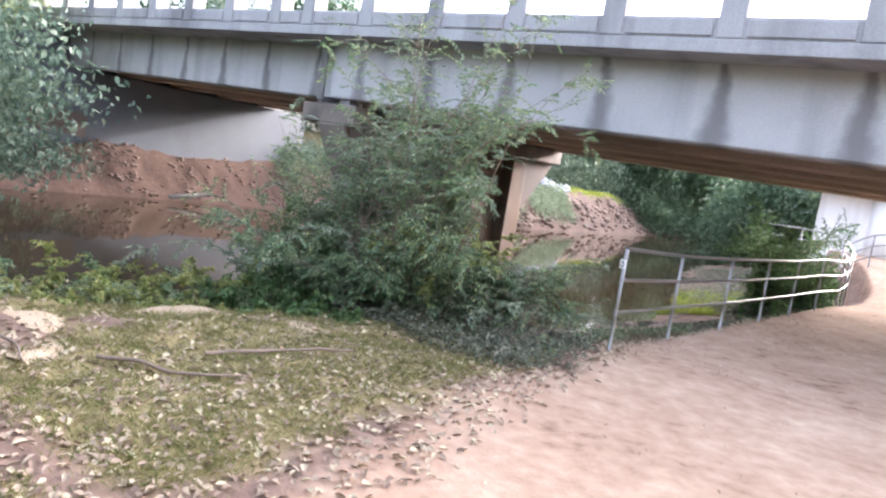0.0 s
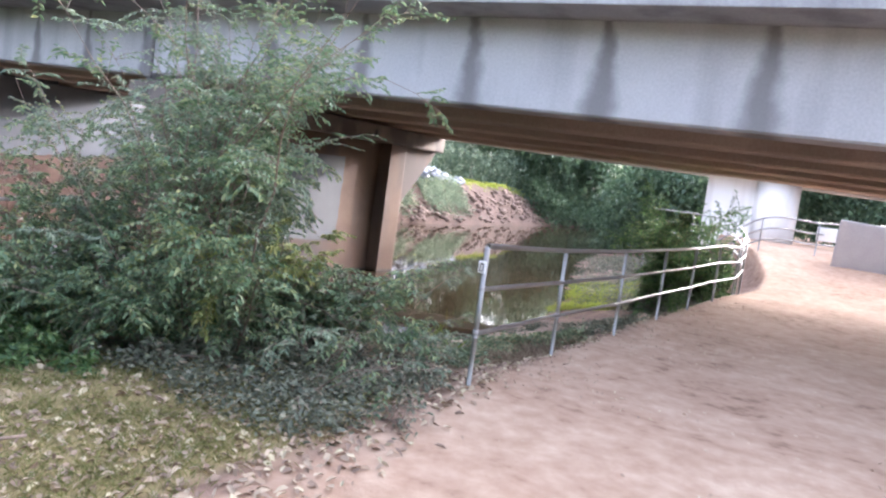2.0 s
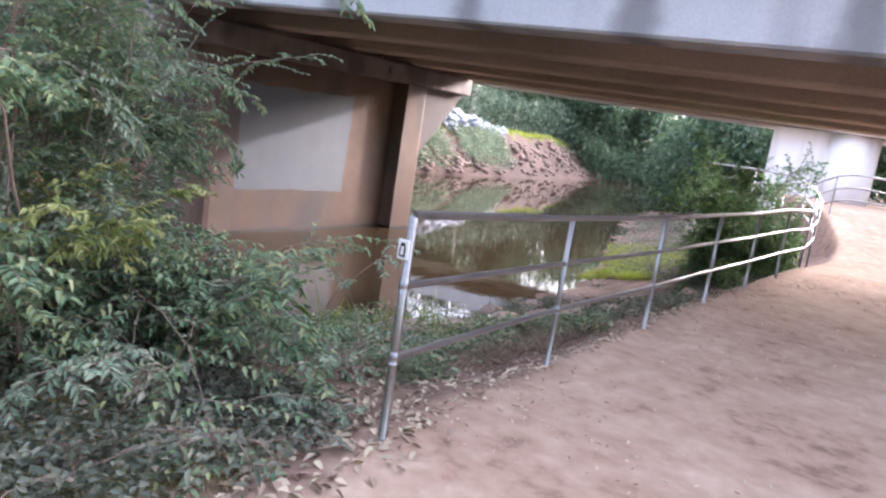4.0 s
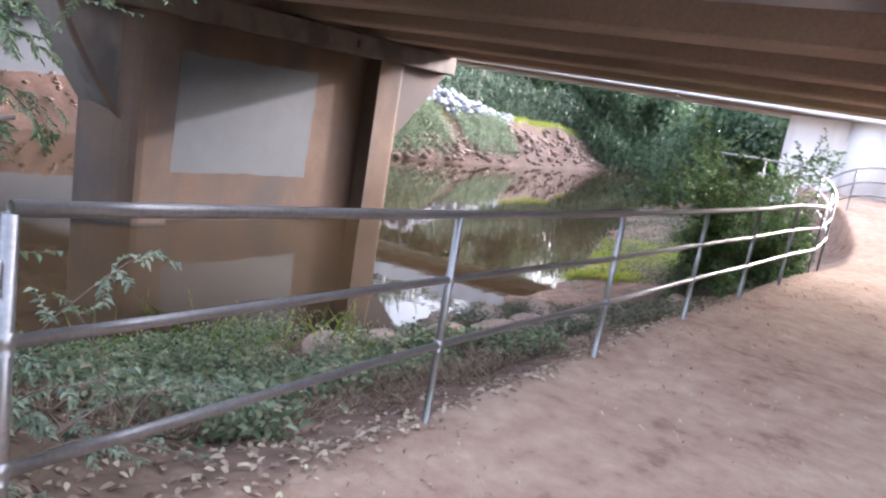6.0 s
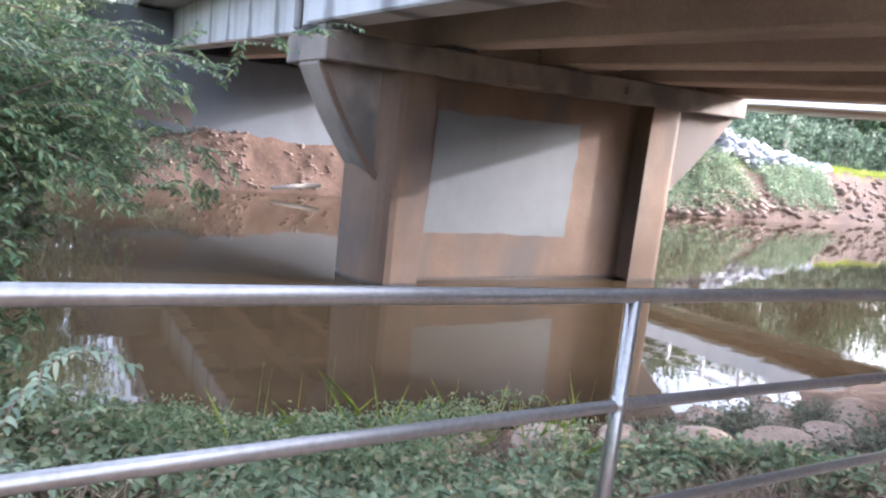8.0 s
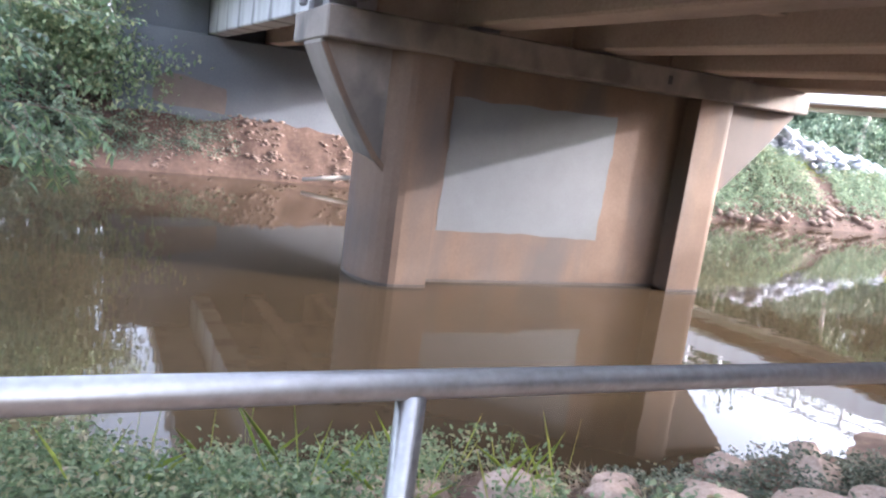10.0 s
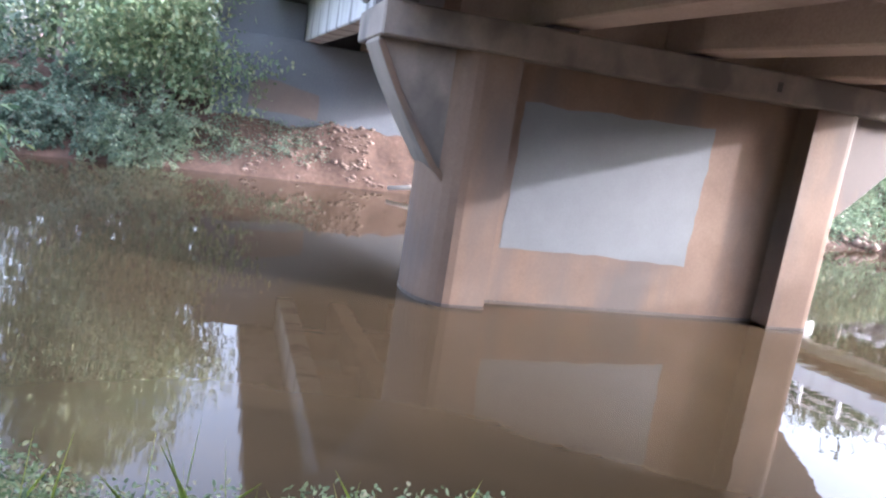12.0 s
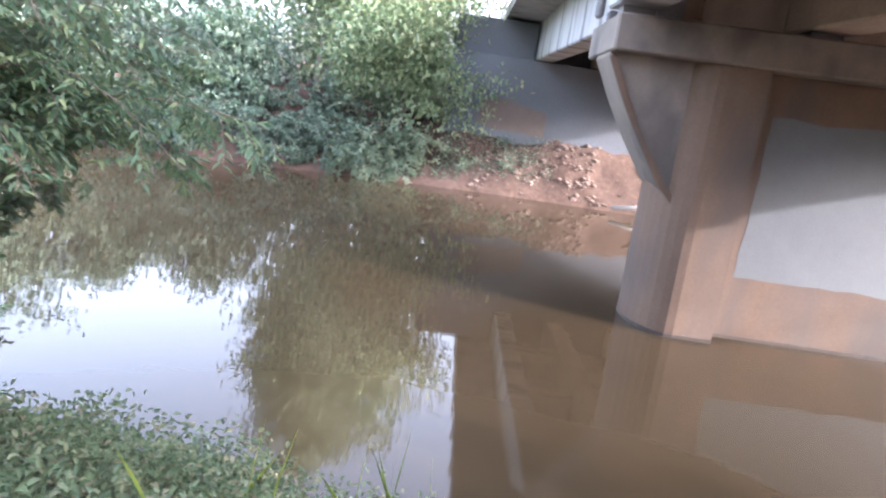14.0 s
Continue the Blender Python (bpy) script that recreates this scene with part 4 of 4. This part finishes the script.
shrub("weed_bush", "low green weeds on the lip of the bank", "bush", (-5.6, -4.6, 0), (1.2, 0.9), 50, (0.3, 0.8), (0.6, 1.6), 1.2, 14, 0.055, L_PRIVET, 18, per_twig=14, wide=0.5)
shrub("feathery_bush", "bright green feathery bush behind the railing", "bush", (-0.95, 11.6, 0), (0.5, 0.6), 95, (1.4, 3.0), (0.9, 2.4), 1.8, 34, 0.075, L_FERN, 16, per_twig=18, keep=lambda x, y, z: (x < 0.25) & (x > -2.15) & ((z > 0.45) | (x > -1.35)), wide=0.45)
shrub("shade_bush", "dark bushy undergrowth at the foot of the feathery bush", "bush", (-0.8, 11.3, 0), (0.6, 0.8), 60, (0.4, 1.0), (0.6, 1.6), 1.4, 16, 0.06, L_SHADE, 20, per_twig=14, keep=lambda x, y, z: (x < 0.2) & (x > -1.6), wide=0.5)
# L_YELLOW on two clumps puts sunlight on the crest into the leaf colour
for x, y, wx, wy, n, mat in ((-3.5, -2.6, 0.8, 0.6, 45, L_YELLOW), (-4.0, -3.8, 0.8, 0.7, 45, L_YELLOW), (-2.7, -2.0, 0.6, 0.4, 36, L_FERN), (-4.7, -5.2, 0.8, 0.7, 40, L_PRIVET)):
    shrub("weed_bush", "leafy weeds on the crest of the bank, some coloured as sunlit", "bush", (x, y, 0), (wx, wy), n, (0.25, 0.62), (0.6, 1.6), 1.2, 13, 0.055, mat, int(60 - 10 * x), per_twig=13, group="crest weeds", wide=0.5)
tree("tree", "leafy tree with pale leaves leaning over the river bank", -6.1, -4.8, 6.2, 1.6, 0.095, 22000, L_BLUE, 21, 0.08, 0.3, lean=(-0.16, 0.11), lobes=14)

rng = np.random.default_rng(7)


def places(n, x0, x1, y0, y1, keep):
    x, y = rng.uniform(x0, x1, n * 4), rng.uniform(y0, y1, n * 4)
    k = keep(x, y)
    return x[k][:n], y[k][:n]


def bank(x, y):
    """0 at the path's edge, 1 at the water."""
    xe, xn = np.interp(y, EDGE_Y, EDGE_X), np.interp(y, NEAR_Y, NEAR_X)
    return (xe - x) / (xe - xn)


x, y = places(1100, -4.2, -0.4, 0.2, 5.2, lambda x, y: (bank(x, y) < 1.05) & (bank(x, y) > 0.36 + 0.45 * vnoise(x, y, 0.8, 51)) & (vnoise(x, y, 0.45, 54) > -0.22) & ((y < 2.9) | (bank(x, y) < 0.72)))
scatter("bank_weeds", "green leafy weeds covering the river bank", "weeds", x, y, 18, 0.082, 0.48, 0.10, 0.2, L_WEED, 31)
x, y = places(420, -4.3, -1.6, 0.3, 4.4, lambda x, y: (bank(x, y) < 1.12) & (bank(x, y) > 0.62) & ((y < 2.9) | (vnoise(x, y, 0.5, 56) > 0.12)))
scatter("waterside_weeds", "taller bluish green weeds at the waterside", "weeds", x, y, 38, 0.06, 0.4, 0.09, 0.36, L_BANK, 32, 1.1)
x, y = places(420, -3.4, -0.2, 5.0, 11.0, lambda x, y: (bank(x, y) < 1.0) & (vnoise(x, y, 0.9, 52) > 0.02))
scatter("bank_weeds", "sparse dark weeds among the rocks on the bank", "weeds", x, y, 26, 0.055, 0.4, 0.10, 0.16, L_SHADE, 33)
x, y = places(230, -4.8, -2.2, 10.6, 17.0, lambda x, y: (bank(x, y) > 0.45) & (bank(x, y) < 1.0))
scatter("lime_grass", "bright yellow-green grass tuft on the bank", "grass", x, y, 60, 0.2, 0.05, 0.08, 0.08, L_LIME, 34, 2.2)
x, y = places(2900, -6.5, 0.5, -7.5, -0.6, lambda x, y: (bank(x, y) > 0.035) & (bank(x, y) < 1.0) & (vnoise(x, y, 1.1, 31) + 0.6 * vnoise(x, y, 0.35, 32) > -0.38))
scatter("grass", "short patchy grass on the bank beside the path", "grass", x, y, 26, 0.075, 0.06, 0.07, 0.0, L_GRASS, 35, 1.5)
# crest scatter: the lighter leaf colour stands in for sun on it
x, y = places(700, -7.0, -2.4, -7.5, -0.4, lambda x, y: (bank(x, y) > 0.62) & (bank(x, y) < 1.03))
scatter("bank_weeds", "green weeds along the crest of the bank", "weeds", x, y, 30, 0.06, 0.42, 0.11, 0.2, L_WEED, 36)
x, y = places(500, -1.9, 0.25, -1.7, 0.1, lambda x, y: (bank(x, y) > 0.03))
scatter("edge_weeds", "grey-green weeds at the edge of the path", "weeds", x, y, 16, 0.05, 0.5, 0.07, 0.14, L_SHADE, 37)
x, y = places(270, -3.4, -0.7, 0.3, 5.0, lambda x, y: (bank(x, y) < 1.0) & (bank(x, y) > 0.25))
scatter("dry_grass", "dry straw-coloured grass blades among the weeds", "grass", x, y, 24, 0.2, 0.03, 0.07, 0.05, L_DEAD, 41, 1.3)
x, y = places(26, -3.6, -2.2, 1.6, 4.4, lambda x, y: (bank(x, y) < 1.0) & (bank(x, y) > 0.7))
scatter("grass_stalks", "few tall thin grass stalks at the waterside", "grass", x, y, 3, 0.55, 0.007, 0.04, 0.25, L_LIME, 42, 2.6)
x, y = places(420, -4.6, -0.2, 11.0, 17.5, lambda x, y: (bank(x, y) < 0.98) & (bank(x, y) > 0.12))
scatter("bank_weeds", "dark weeds on the bank beyond the bridge", "weeds", x, y, 26, 0.075, 0.45, 0.13, 0.25, L_SHADE, 43)
x, y = places(520, -9.5, -0.8, 14.5, 28, lambda x, y: (bank(x, y) < 0.98) & (bank(x, y) > 0.12))
scatter("bank_weeds", "rank green weeds on the bank between the two bridges", "weeds", x, y, 24, 0.10, 0.4, 0.2, 0.18, L_SHADE, 44)
# far bank scrub
x, y = places(1700, -26, -20.2, 14, 42, lambda x, y: (np.interp(y, FAR_Y, FAR_X) - x > 0.35 + 0.5 * smooth(26, 34, y)) & (np.interp(y, FAR_Y, FAR_X) - x < 3.6 - 1.3 * smooth(29, 32, y)) & (vnoise(x, y, 2.2, 61) > -0.3 + 0.3 * smooth(28, 38, y)))
scatter("bank_scrub", "pale scrubby weeds on the far bank", "scrub", x, y, 26, 0.17, 0.5, 0.28, 0.6, L_SAGE, 38)
x, y = places(900, -27, -22, 24, 60, lambda x, y: (np.interp(y, FAR_Y, FAR_X) - x > 2.6) & (np.interp(y, FAR_Y, FAR_X) - x < 6))
scatter("lime_grass", "sunlit yellow-green grass strip on the far bank", "grass", x, y, 40, 0.28, 0.06, 0.3, 0.0, L_LIME, 39, 2.0)
x, y = places(260, -25, -21, -1.5, 5.5, lambda x, y: (np.interp(y, FAR_Y, FAR_X) - x > 0.5) & (vnoise(x, y, 1.5, 62) > 0.1))
scatter("bank_scrub", "sparse dusty weeds on the clay slope", "scrub", x, y, 18, 0.10, 0.5, 0.16, 0.25, L_BLUE, 40)

# dead leaves lying on the ground
def litter(name, label, x, y, size, seed):
    r = np.random.default_rng(seed)
    p = np.stack([x, y, height(x, y) + 0.012 + r.uniform(0, 0.012, len(x))], 1)
    a = r.normal(0, 1, p.shape) * (1, 1, 0.18)
    v, f = leaves(p, a, size, size * 0.5, r, 0.15, True, True)
    return tagged(from_arrays(name, v, f, L_DEAD), label, "leaf litter", kind="stuff")


x, y = places(6500, -4.5, 0.9, -7.5, 0.4, lambda x, y: (bank(x, y) > -0.02 - 0.07 * rng.uniform(0, 1, len(x))) & (rng.uniform(0, 1, len(x)) < np.exp(-((bank(x, y) - 0.12) / 0.28) ** 2)))
litter("leaf_litter", "dry tan leaves scattered over the grass by the path", x, y, 0.068, 51)
x, y = places(850, -4.8, 0.4, -7.5, -0.6, lambda x, y: (bank(x, y) > 0.1) & (bank(x, y) < 0.8))
litter("leaf_litter", "curled dead leaves strewn over the patchy grass", x, y, 0.075, 55)
x, y = places(2600, -3.3, 0.1, 0.0, 9.0, lambda x, y: (bank(x, y) > -0.03) & (rng.uniform(0, 1, len(x)) < np.exp(-bank(x, y) / 0.35)))
litter("leaf_litter", "dry brown leaves under the railing", x, y, 0.055, 52)
x, y = places(420, -0.4, 5.0, -7.0, 11.0, lambda x, y: bank(x, y) < 0)
litter("leaf_litter", "few small dry leaves and chips on the sandy path", x, y, 0.034, 53)
x, y = places(1500, -0.25, 2.4, 0.0, 11.0, lambda x, y: (bank(x, y) < 0) & (rng.uniform(0, 1, len(x)) < np.exp(-(x + 0.1) / 0.7)) & (vnoise(x, y, 0.9, 55) > -0.1))
litter("leaf_litter", "crumbled brown leaf scraps trodden into the path", x, y, 0.03, 54)


# ---- trees further off ----
def wood(rows, label, material, leaf, group, seed, **more):
    for k, (x, y, tall, crown, count) in enumerate(rows):
        tree("tree", label, x, y, tall, crown, leaf, count, material, seed + k, group=group, **more)


wood([(-22.8, 0.5, 6.0, 2.5, 14000), (-25.0, 0.0, 10.5, 2.0, 12000), (-25.4, -2.8, 12.0, 2.2, 15000)], "tall pale-leaved tree on the far river bank", L_PALE, 0.19, "far bank trees", 100, trunk_r=0.12, crown_from=0.15)
wood([(-22.6, -5.6, 2.5, 1.5, 7000), (-22.8, -8.6, 2.4, 1.6, 7000), (-22.4, -11.8, 3.0, 1.8, 8000), (-23.4, -16, 7.5, 2.6, 11000), (-24.5, -21, 10, 3.4, 11000), (-22.5, -26, 11, 4, 11000), (-31, -1, 9, 2.4, 9000), (-31, 16.5, 9, 2.6, 9000)], "bluish green tree crowding the far river bank", L_BLUE, 0.22, "far bank trees", 120, trunk_r=0.12, crown_from=0.06)
for k, (x, y, wx, wy, n, mat) in enumerate([(-22.3, -0.2, 0.7, 1.0, 60, L_SAGE), (-22.0, -2.3, 0.6, 1.2, 60, L_BLUE), (-21.3, -4.6, 0.8, 1.3, 70, L_BLUE), (-20.9, -7.0, 0.8, 1.4, 70, L_BLUE), (-20.5, -9.6, 0.9, 1.5, 70, L_SAGE), (-20.2, -12.4, 0.9, 1.6, 70, L_BLUE), (-19.9, -15.6, 1.0, 1.8, 70, L_PRIVET), (-19.4, -19.5, 1.0, 2.2, 70, L_BLUE)]):
    shrub("hanging_bush", "bluish green bush hanging down the clay bank to the water", "bush", (x, y, 0), (wx, wy), n, (1.0, 2.3), (0.5, 1.5), 2.6, 15, 0.13, mat, 141 + k, per_twig=12, lean=(0.7, 0), group="hanging bushes", wide=0.5)
wood([(-27.5, 34, 8, 2.4, 4000), (-26.5, 42, 8.5, 2.6, 5000), (-27, 50, 9, 3.0, 6000)], "pale-trunked tree on the far bank", L_FAR, 0.3, "bank trees", 160, trunk_r=0.2, crown_from=0.35, bark=M_PALE_BARK)
# the last five rows are unseen trees, added to keep sun off the path
wood([(-32, 38, 7.5, 4, 9000), (-31, 46, 8, 4, 9000), (-29.5, 55, 8, 4, 9000), (-25.5, 60, 8, 3.5, 9000), (-24, 67, 9, 4.5, 9000), (-18, 74, 10, 5, 9000), (-11, 76, 9, 5, 9000), (-4, 72, 10, 5, 9000), (-9.0, 42, 5, 3.0, 8000), (-10, 52, 6, 3.6, 8000), (-6.5, 36, 4.5, 2.2, 8000), (-3, 44, 9, 3.6, 8000), (4, 48, 8, 4, 8000), (12, 50, 8, 4, 8000), (3, 60, 12, 5, 8000), (14, 64, 12, 5, 8000), (-36, 28, 11, 4, 8000), (-38, 18, 11, 4, 8000), (15.5, 39, 14, 3.6, 9000), (19, 42, 15, 4, 9000), (23, 40, 14, 4, 9000), (17, 46, 15, 4, 9000), (27, 43, 14, 4, 8000)], "dark green woodland tree behind the bridges, the eastern ones unseen and added for shade", L_FAR, 0.4, "woodland trees", 180, trunk_r=0.2, crown_from=0.08)


def thicket(name, label, line, tall, thick, count, leaf, material, seed):
    """A dense far belt of leafage along a line, uneven at its top."""
    r = np.random.default_rng(seed)
    q, _ = along(np.array([(a, c, 0.0) for a, c in line]), r.uniform(0, 1, count))
    q = q + r.normal(0, thick, q.shape) * (1, 1, 0)
    top = tall * (0.75 + 0.55 * vnoise(q[:, 0], q[:, 1], 5.0, seed) + 0.35 * vnoise(q[:, 0], q[:, 1], 1.6, seed + 1))
    q[:, 2] = height(q[:, 0], q[:, 1]) + top * r.uniform(0, 1, count) ** 0.8
    v, f = leaves(q, r.normal(0, 1, q.shape) + (0, 0, -0.4), leaf, leaf * 0.6, r)
    return tagged(from_arrays(name, v, f, material), label, "woodland", kind="stuff")


thicket("woodland", "dense dark woodland behind the bridges", [(-40, 30), (-36, 45), (-31, 60), (-24, 72), (-14, 80), (-2, 82), (10, 78), (25, 70)], 7.5, 2.2, 42000, 0.5, L_FAR, 71)
thicket("woodland", "dense woodland along the upstream bank", [(-17.5, -40), (-21, -30), (-23.5, -19), (-24.5, -13.5)], 7.0, 1.4, 18000, 0.3, L_BLUE, 73)
thicket("undergrowth", "low bluish undergrowth on the upstream bank", [(-24.5, -12.5), (-25.5, -9), (-26, -5.5)], 2.3, 1.1, 14000, 0.22, L_BLUE, 74)
thicket("woodland", "tall pale woodland beside the abutment", [(-27, -4.0), (-27.5, -2), (-28, 0.6)], 10.0, 0.8, 16000, 0.26, L_PALE, 75)
# out of every view: added to block the sky's light from behind
thicket("woodland", "unseen woodland added behind the start of the path to cut sky light", [(-17, -17), (-9, -14), (0, -13), (9, -12), (13, -10)], 8, 1.6, 20000, 0.45, L_FAR, 83)
thicket("undergrowth", "dark undergrowth on the river bank beyond the bridges", [(-7.5, 34), (-9, 41), (-11, 50), (-10, 60), (-3, 64)], 4.2, 1.3, 20000, 0.28, L_FAR, 77)
thicket("undergrowth", "dark undergrowth beside the path beyond the bridges", [(9, 34), (7, 37), (5, 42), (-2, 46)], 5.0, 1.3, 16000, 0.3, L_FAR, 79)
thicket("undergrowth", "dark undergrowth along the far bend of the river", [(-23.5, 57), (-22, 64), (-20.0, 72), (-14, 80), (-4, 90)], 3.6, 0.9, 16000, 0.3, L_FAR, 85)
thicket("undergrowth", "dusty undergrowth at the back of the far bank", [(-27.5, 33.5), (-27.5, 38), (-27, 46), (-26, 56)], 3.2, 1.0, 14000, 0.26, L_BLUE, 81)

# ---- stones, sticks and sand ----
def stone(name, label, category, x, y, z, size, squash, seed, material, group=""):
    r = np.random.default_rng(seed)
    bm = bmesh.new()
    bmesh.ops.create_icosphere(bm, subdivisions=3, radius=1)
    planes = r.normal(0, 1, (9, 3))
    planes /= np.linalg.norm(planes, axis=1)[:, None]
    cut = r.uniform(0.62, 0.95, 9)
    for v in bm.verts:
        p = np.array(v.co)
        for nrm, c in zip(planes, cut):
            d = p @ nrm
            if d > c:
                p = p - nrm * (d - c) * 0.9
        p = p * (1 + 0.05 * noise.noise(Vector(p * 3 + seed)))
        v.co = Vector(p * (size, size * r.uniform(0.999, 1.0) * 0.8, size * squash))
    bmesh.ops.rotate(bm, verts=bm.verts[:], matrix=Matrix.Rotation(r.uniform(0, 6), 3, "Z"))
    ob = part(name, bm, material)
    ob.location = (x, y, z)
    return tagged(ob, label, category, group)


for k, (x, y, s) in enumerate([(-2.72, 4.15, 0.30), (-2.95, 3.55, 0.20), (-2.98, 3.2, 0.22), (-3.45, 2.45, 0.16), (-3.3, 3.0, 0.2), (-1.85, 5.9, 0.34), (-2.05, 5.15, 0.30), (-1.75, 6.4, 0.26), (-2.5, 4.75, 0.22), (-2.45, 5.5, 0.28), (-2.75, 5.0, 0.2),
                               (-1.35, 6.9, 0.2), (-1.95, 7.1, 0.3), (-2.4, 6.6, 0.26), (-2.75, 6.1, 0.22), (-1.2, 7.7, 0.2), (-2.3, 7.8, 0.25), (-2.9, 7.2, 0.2), (-1.6, 8.3, 0.18), (-1.2, 5.6, 0.15), (-0.9, 6.4, 0.12), (-0.8, 8.8, 0.16)]):
    stone("rock", "pale pinkish broken rock lying on the river bank", "rock", x, y, float(height(x, y)) + s * 0.15, s, 0.55, 300 + k, M_ROCK, "bank rocks")
for k, (x, y, s) in enumerate([(-2.57, -3.18, 0.36), (-2.3, -3.0, 0.2), (-1.74, -2.49, 0.17), (-2.6, -4.35, 0.26), (-3.0, -4.5, 0.2), (-1.9, -4.6, 0.2)]):
    stone("sand_mound", "small mound of pale sandy earth among the grass", "sand mound", x, y, float(height(x, y)) - 0.03, s * 1.35, 0.17, 340 + k, M_SAND, "sand mounds")


def stones_far(name, label, xs, ys, size, material, seed, heap=None):
    r = np.random.default_rng(seed)
    base = np.array([(1, 0, 0), (-1, 0, 0), (0, 1, 0), (0, -1, 0), (0, 0, 1), (0, 0, -1), (0.7, 0.7, 0.3), (-0.6, 0.7, -0.2)], float)
    tri = np.array([(4, 0, 6), (4, 6, 2), (4, 2, 7), (4, 7, 1), (4, 1, 3), (4, 3, 0), (5, 6, 0), (5, 2, 6), (5, 7, 2), (5, 1, 7), (5, 3, 1), (5, 0, 3)])
    vs, fs = [], []
    for k, (x, y) in enumerate(zip(xs, ys)):
        s = size * 0.25 + size * 1.4 * r.uniform(0, 1) ** 2.5
        v = base * r.uniform(0.7, 1.2, (8, 1)) * s * (1, 1, 0.65)
        a = r.uniform(0, 6.3)
        c, q = math.cos(a), math.sin(a)
        v = np.stack([v[:, 0] * c - v[:, 1] * q, v[:, 0] * q + v[:, 1] * c, v[:, 2]], 1)
        vs.append(v + (x, y, float(height(x, y)) + s * 0.12 + (0 if heap is None else heap[k])))
        fs.append(tri + 8 * k)
    return tagged(from_arrays(name, np.vstack(vs), np.vstack(fs), material), label, "rocks", kind="stuff")


fx = lambda y: np.interp(y, FAR_Y, FAR_X)
y = rng.uniform(2.0, 15, 3000)
x = fx(y) - rng.uniform(0.0, 2.2, 3000)
near_foot = (vnoise(x, y, 0.8, 91) + 0.6 * vnoise(x, y, 0.3, 92) > 0.12) | (rng.uniform(0, 1, 3000) < 0.06)
stones_far("rubble", "small broken stones in drifts on the clay slope under the bridge", x[near_foot][:900], y[near_foot][:900], 0.085, M_RUBBLE, 61)
y = rng.uniform(18, 60, 900)
stones_far("rubble", "reddish rocks along the far waterline", fx(y) - rng.uniform(0.0, 1.0, 900) - 1.4 * smooth(30, 40, y) * rng.uniform(0, 1, 900), y, 0.24, M_RUBBLE, 62)
y = 31.0 + 11.0 * rng.uniform(0, 1, 900) ** 1.2
stones_far("riprap", "blue-grey riprap rocks heaped on the far bank below the abutment", fx(y) - 2.3 - rng.uniform(0.0, 2.4, 900), y, 0.3, M_RIPRAP, 63, 1.5 * np.clip((41 - y) / 9, 0, 1) * rng.uniform(0, 1, 900))

abut3 = thing("bridge_abutment", "white concrete abutment block of the second bridge", "abutment", -28, 28, 2)
part("wall", block(-30, -26.5, 25.6, 31.2, 0.5, 4.2, 0.03), M_WHITE, abut3)
settle(abut3)

for label, pts, r0 in (("thin dry stick lying on the grass", [(-1.55, -4.41), (-1.2, -4.25), (-0.84, -4.05), (-0.74, -3.86)], 0.012),
                       ("long crooked dry branch lying on the grass", [(-1.35, -3.75), (-1.2, -3.45), (-1.12, -3.2), (-0.92, -2.71)], 0.014),
                       ("dry branch lying in leaf litter", [(-2.5, -4.9), (-2.0, -4.75), (-1.7, -4.8)], 0.011),
                       ("dead branch lying under the bush", [(-1.9, -1.35), (-1.5, -1.15), (-1.0, -1.1)], 0.012),
                       ("exposed root on the bank by the railing", [(-1.9, 7.3), (-1.5, 7.0), (-1.0, 7.3), (-0.7, 7.9)], 0.03),
                       ("exposed root on the bank by the railing", [(-1.7, 8.3), (-1.2, 8.1), (-0.8, 8.6), (-0.5, 9.4)], 0.025)):
    q = rail_line([(x, y, float(height(x, y)) + r0 * 1.2) for x, y in pts], 0)
    q[:, 2] = height(q[:, 0], q[:, 1]) + r0 * 0.9 + (0.035 if r0 < 0.02 else 0)
    ob = tube("stick", q, np.linspace(r0 * 1.35, r0 * 0.6, len(q)), M_TWIG)
    tagged(ob, label, "stick")
log = tube("log", [(-20.6, 8.9, -0.72), (-20.7, 8.2, -0.80), (-20.75, 7.3, -0.92)], [0.07, 0.08, 0.06], M_PALE_BARK)
tagged(log, "pale driftwood log lying at the far waterline", "log")
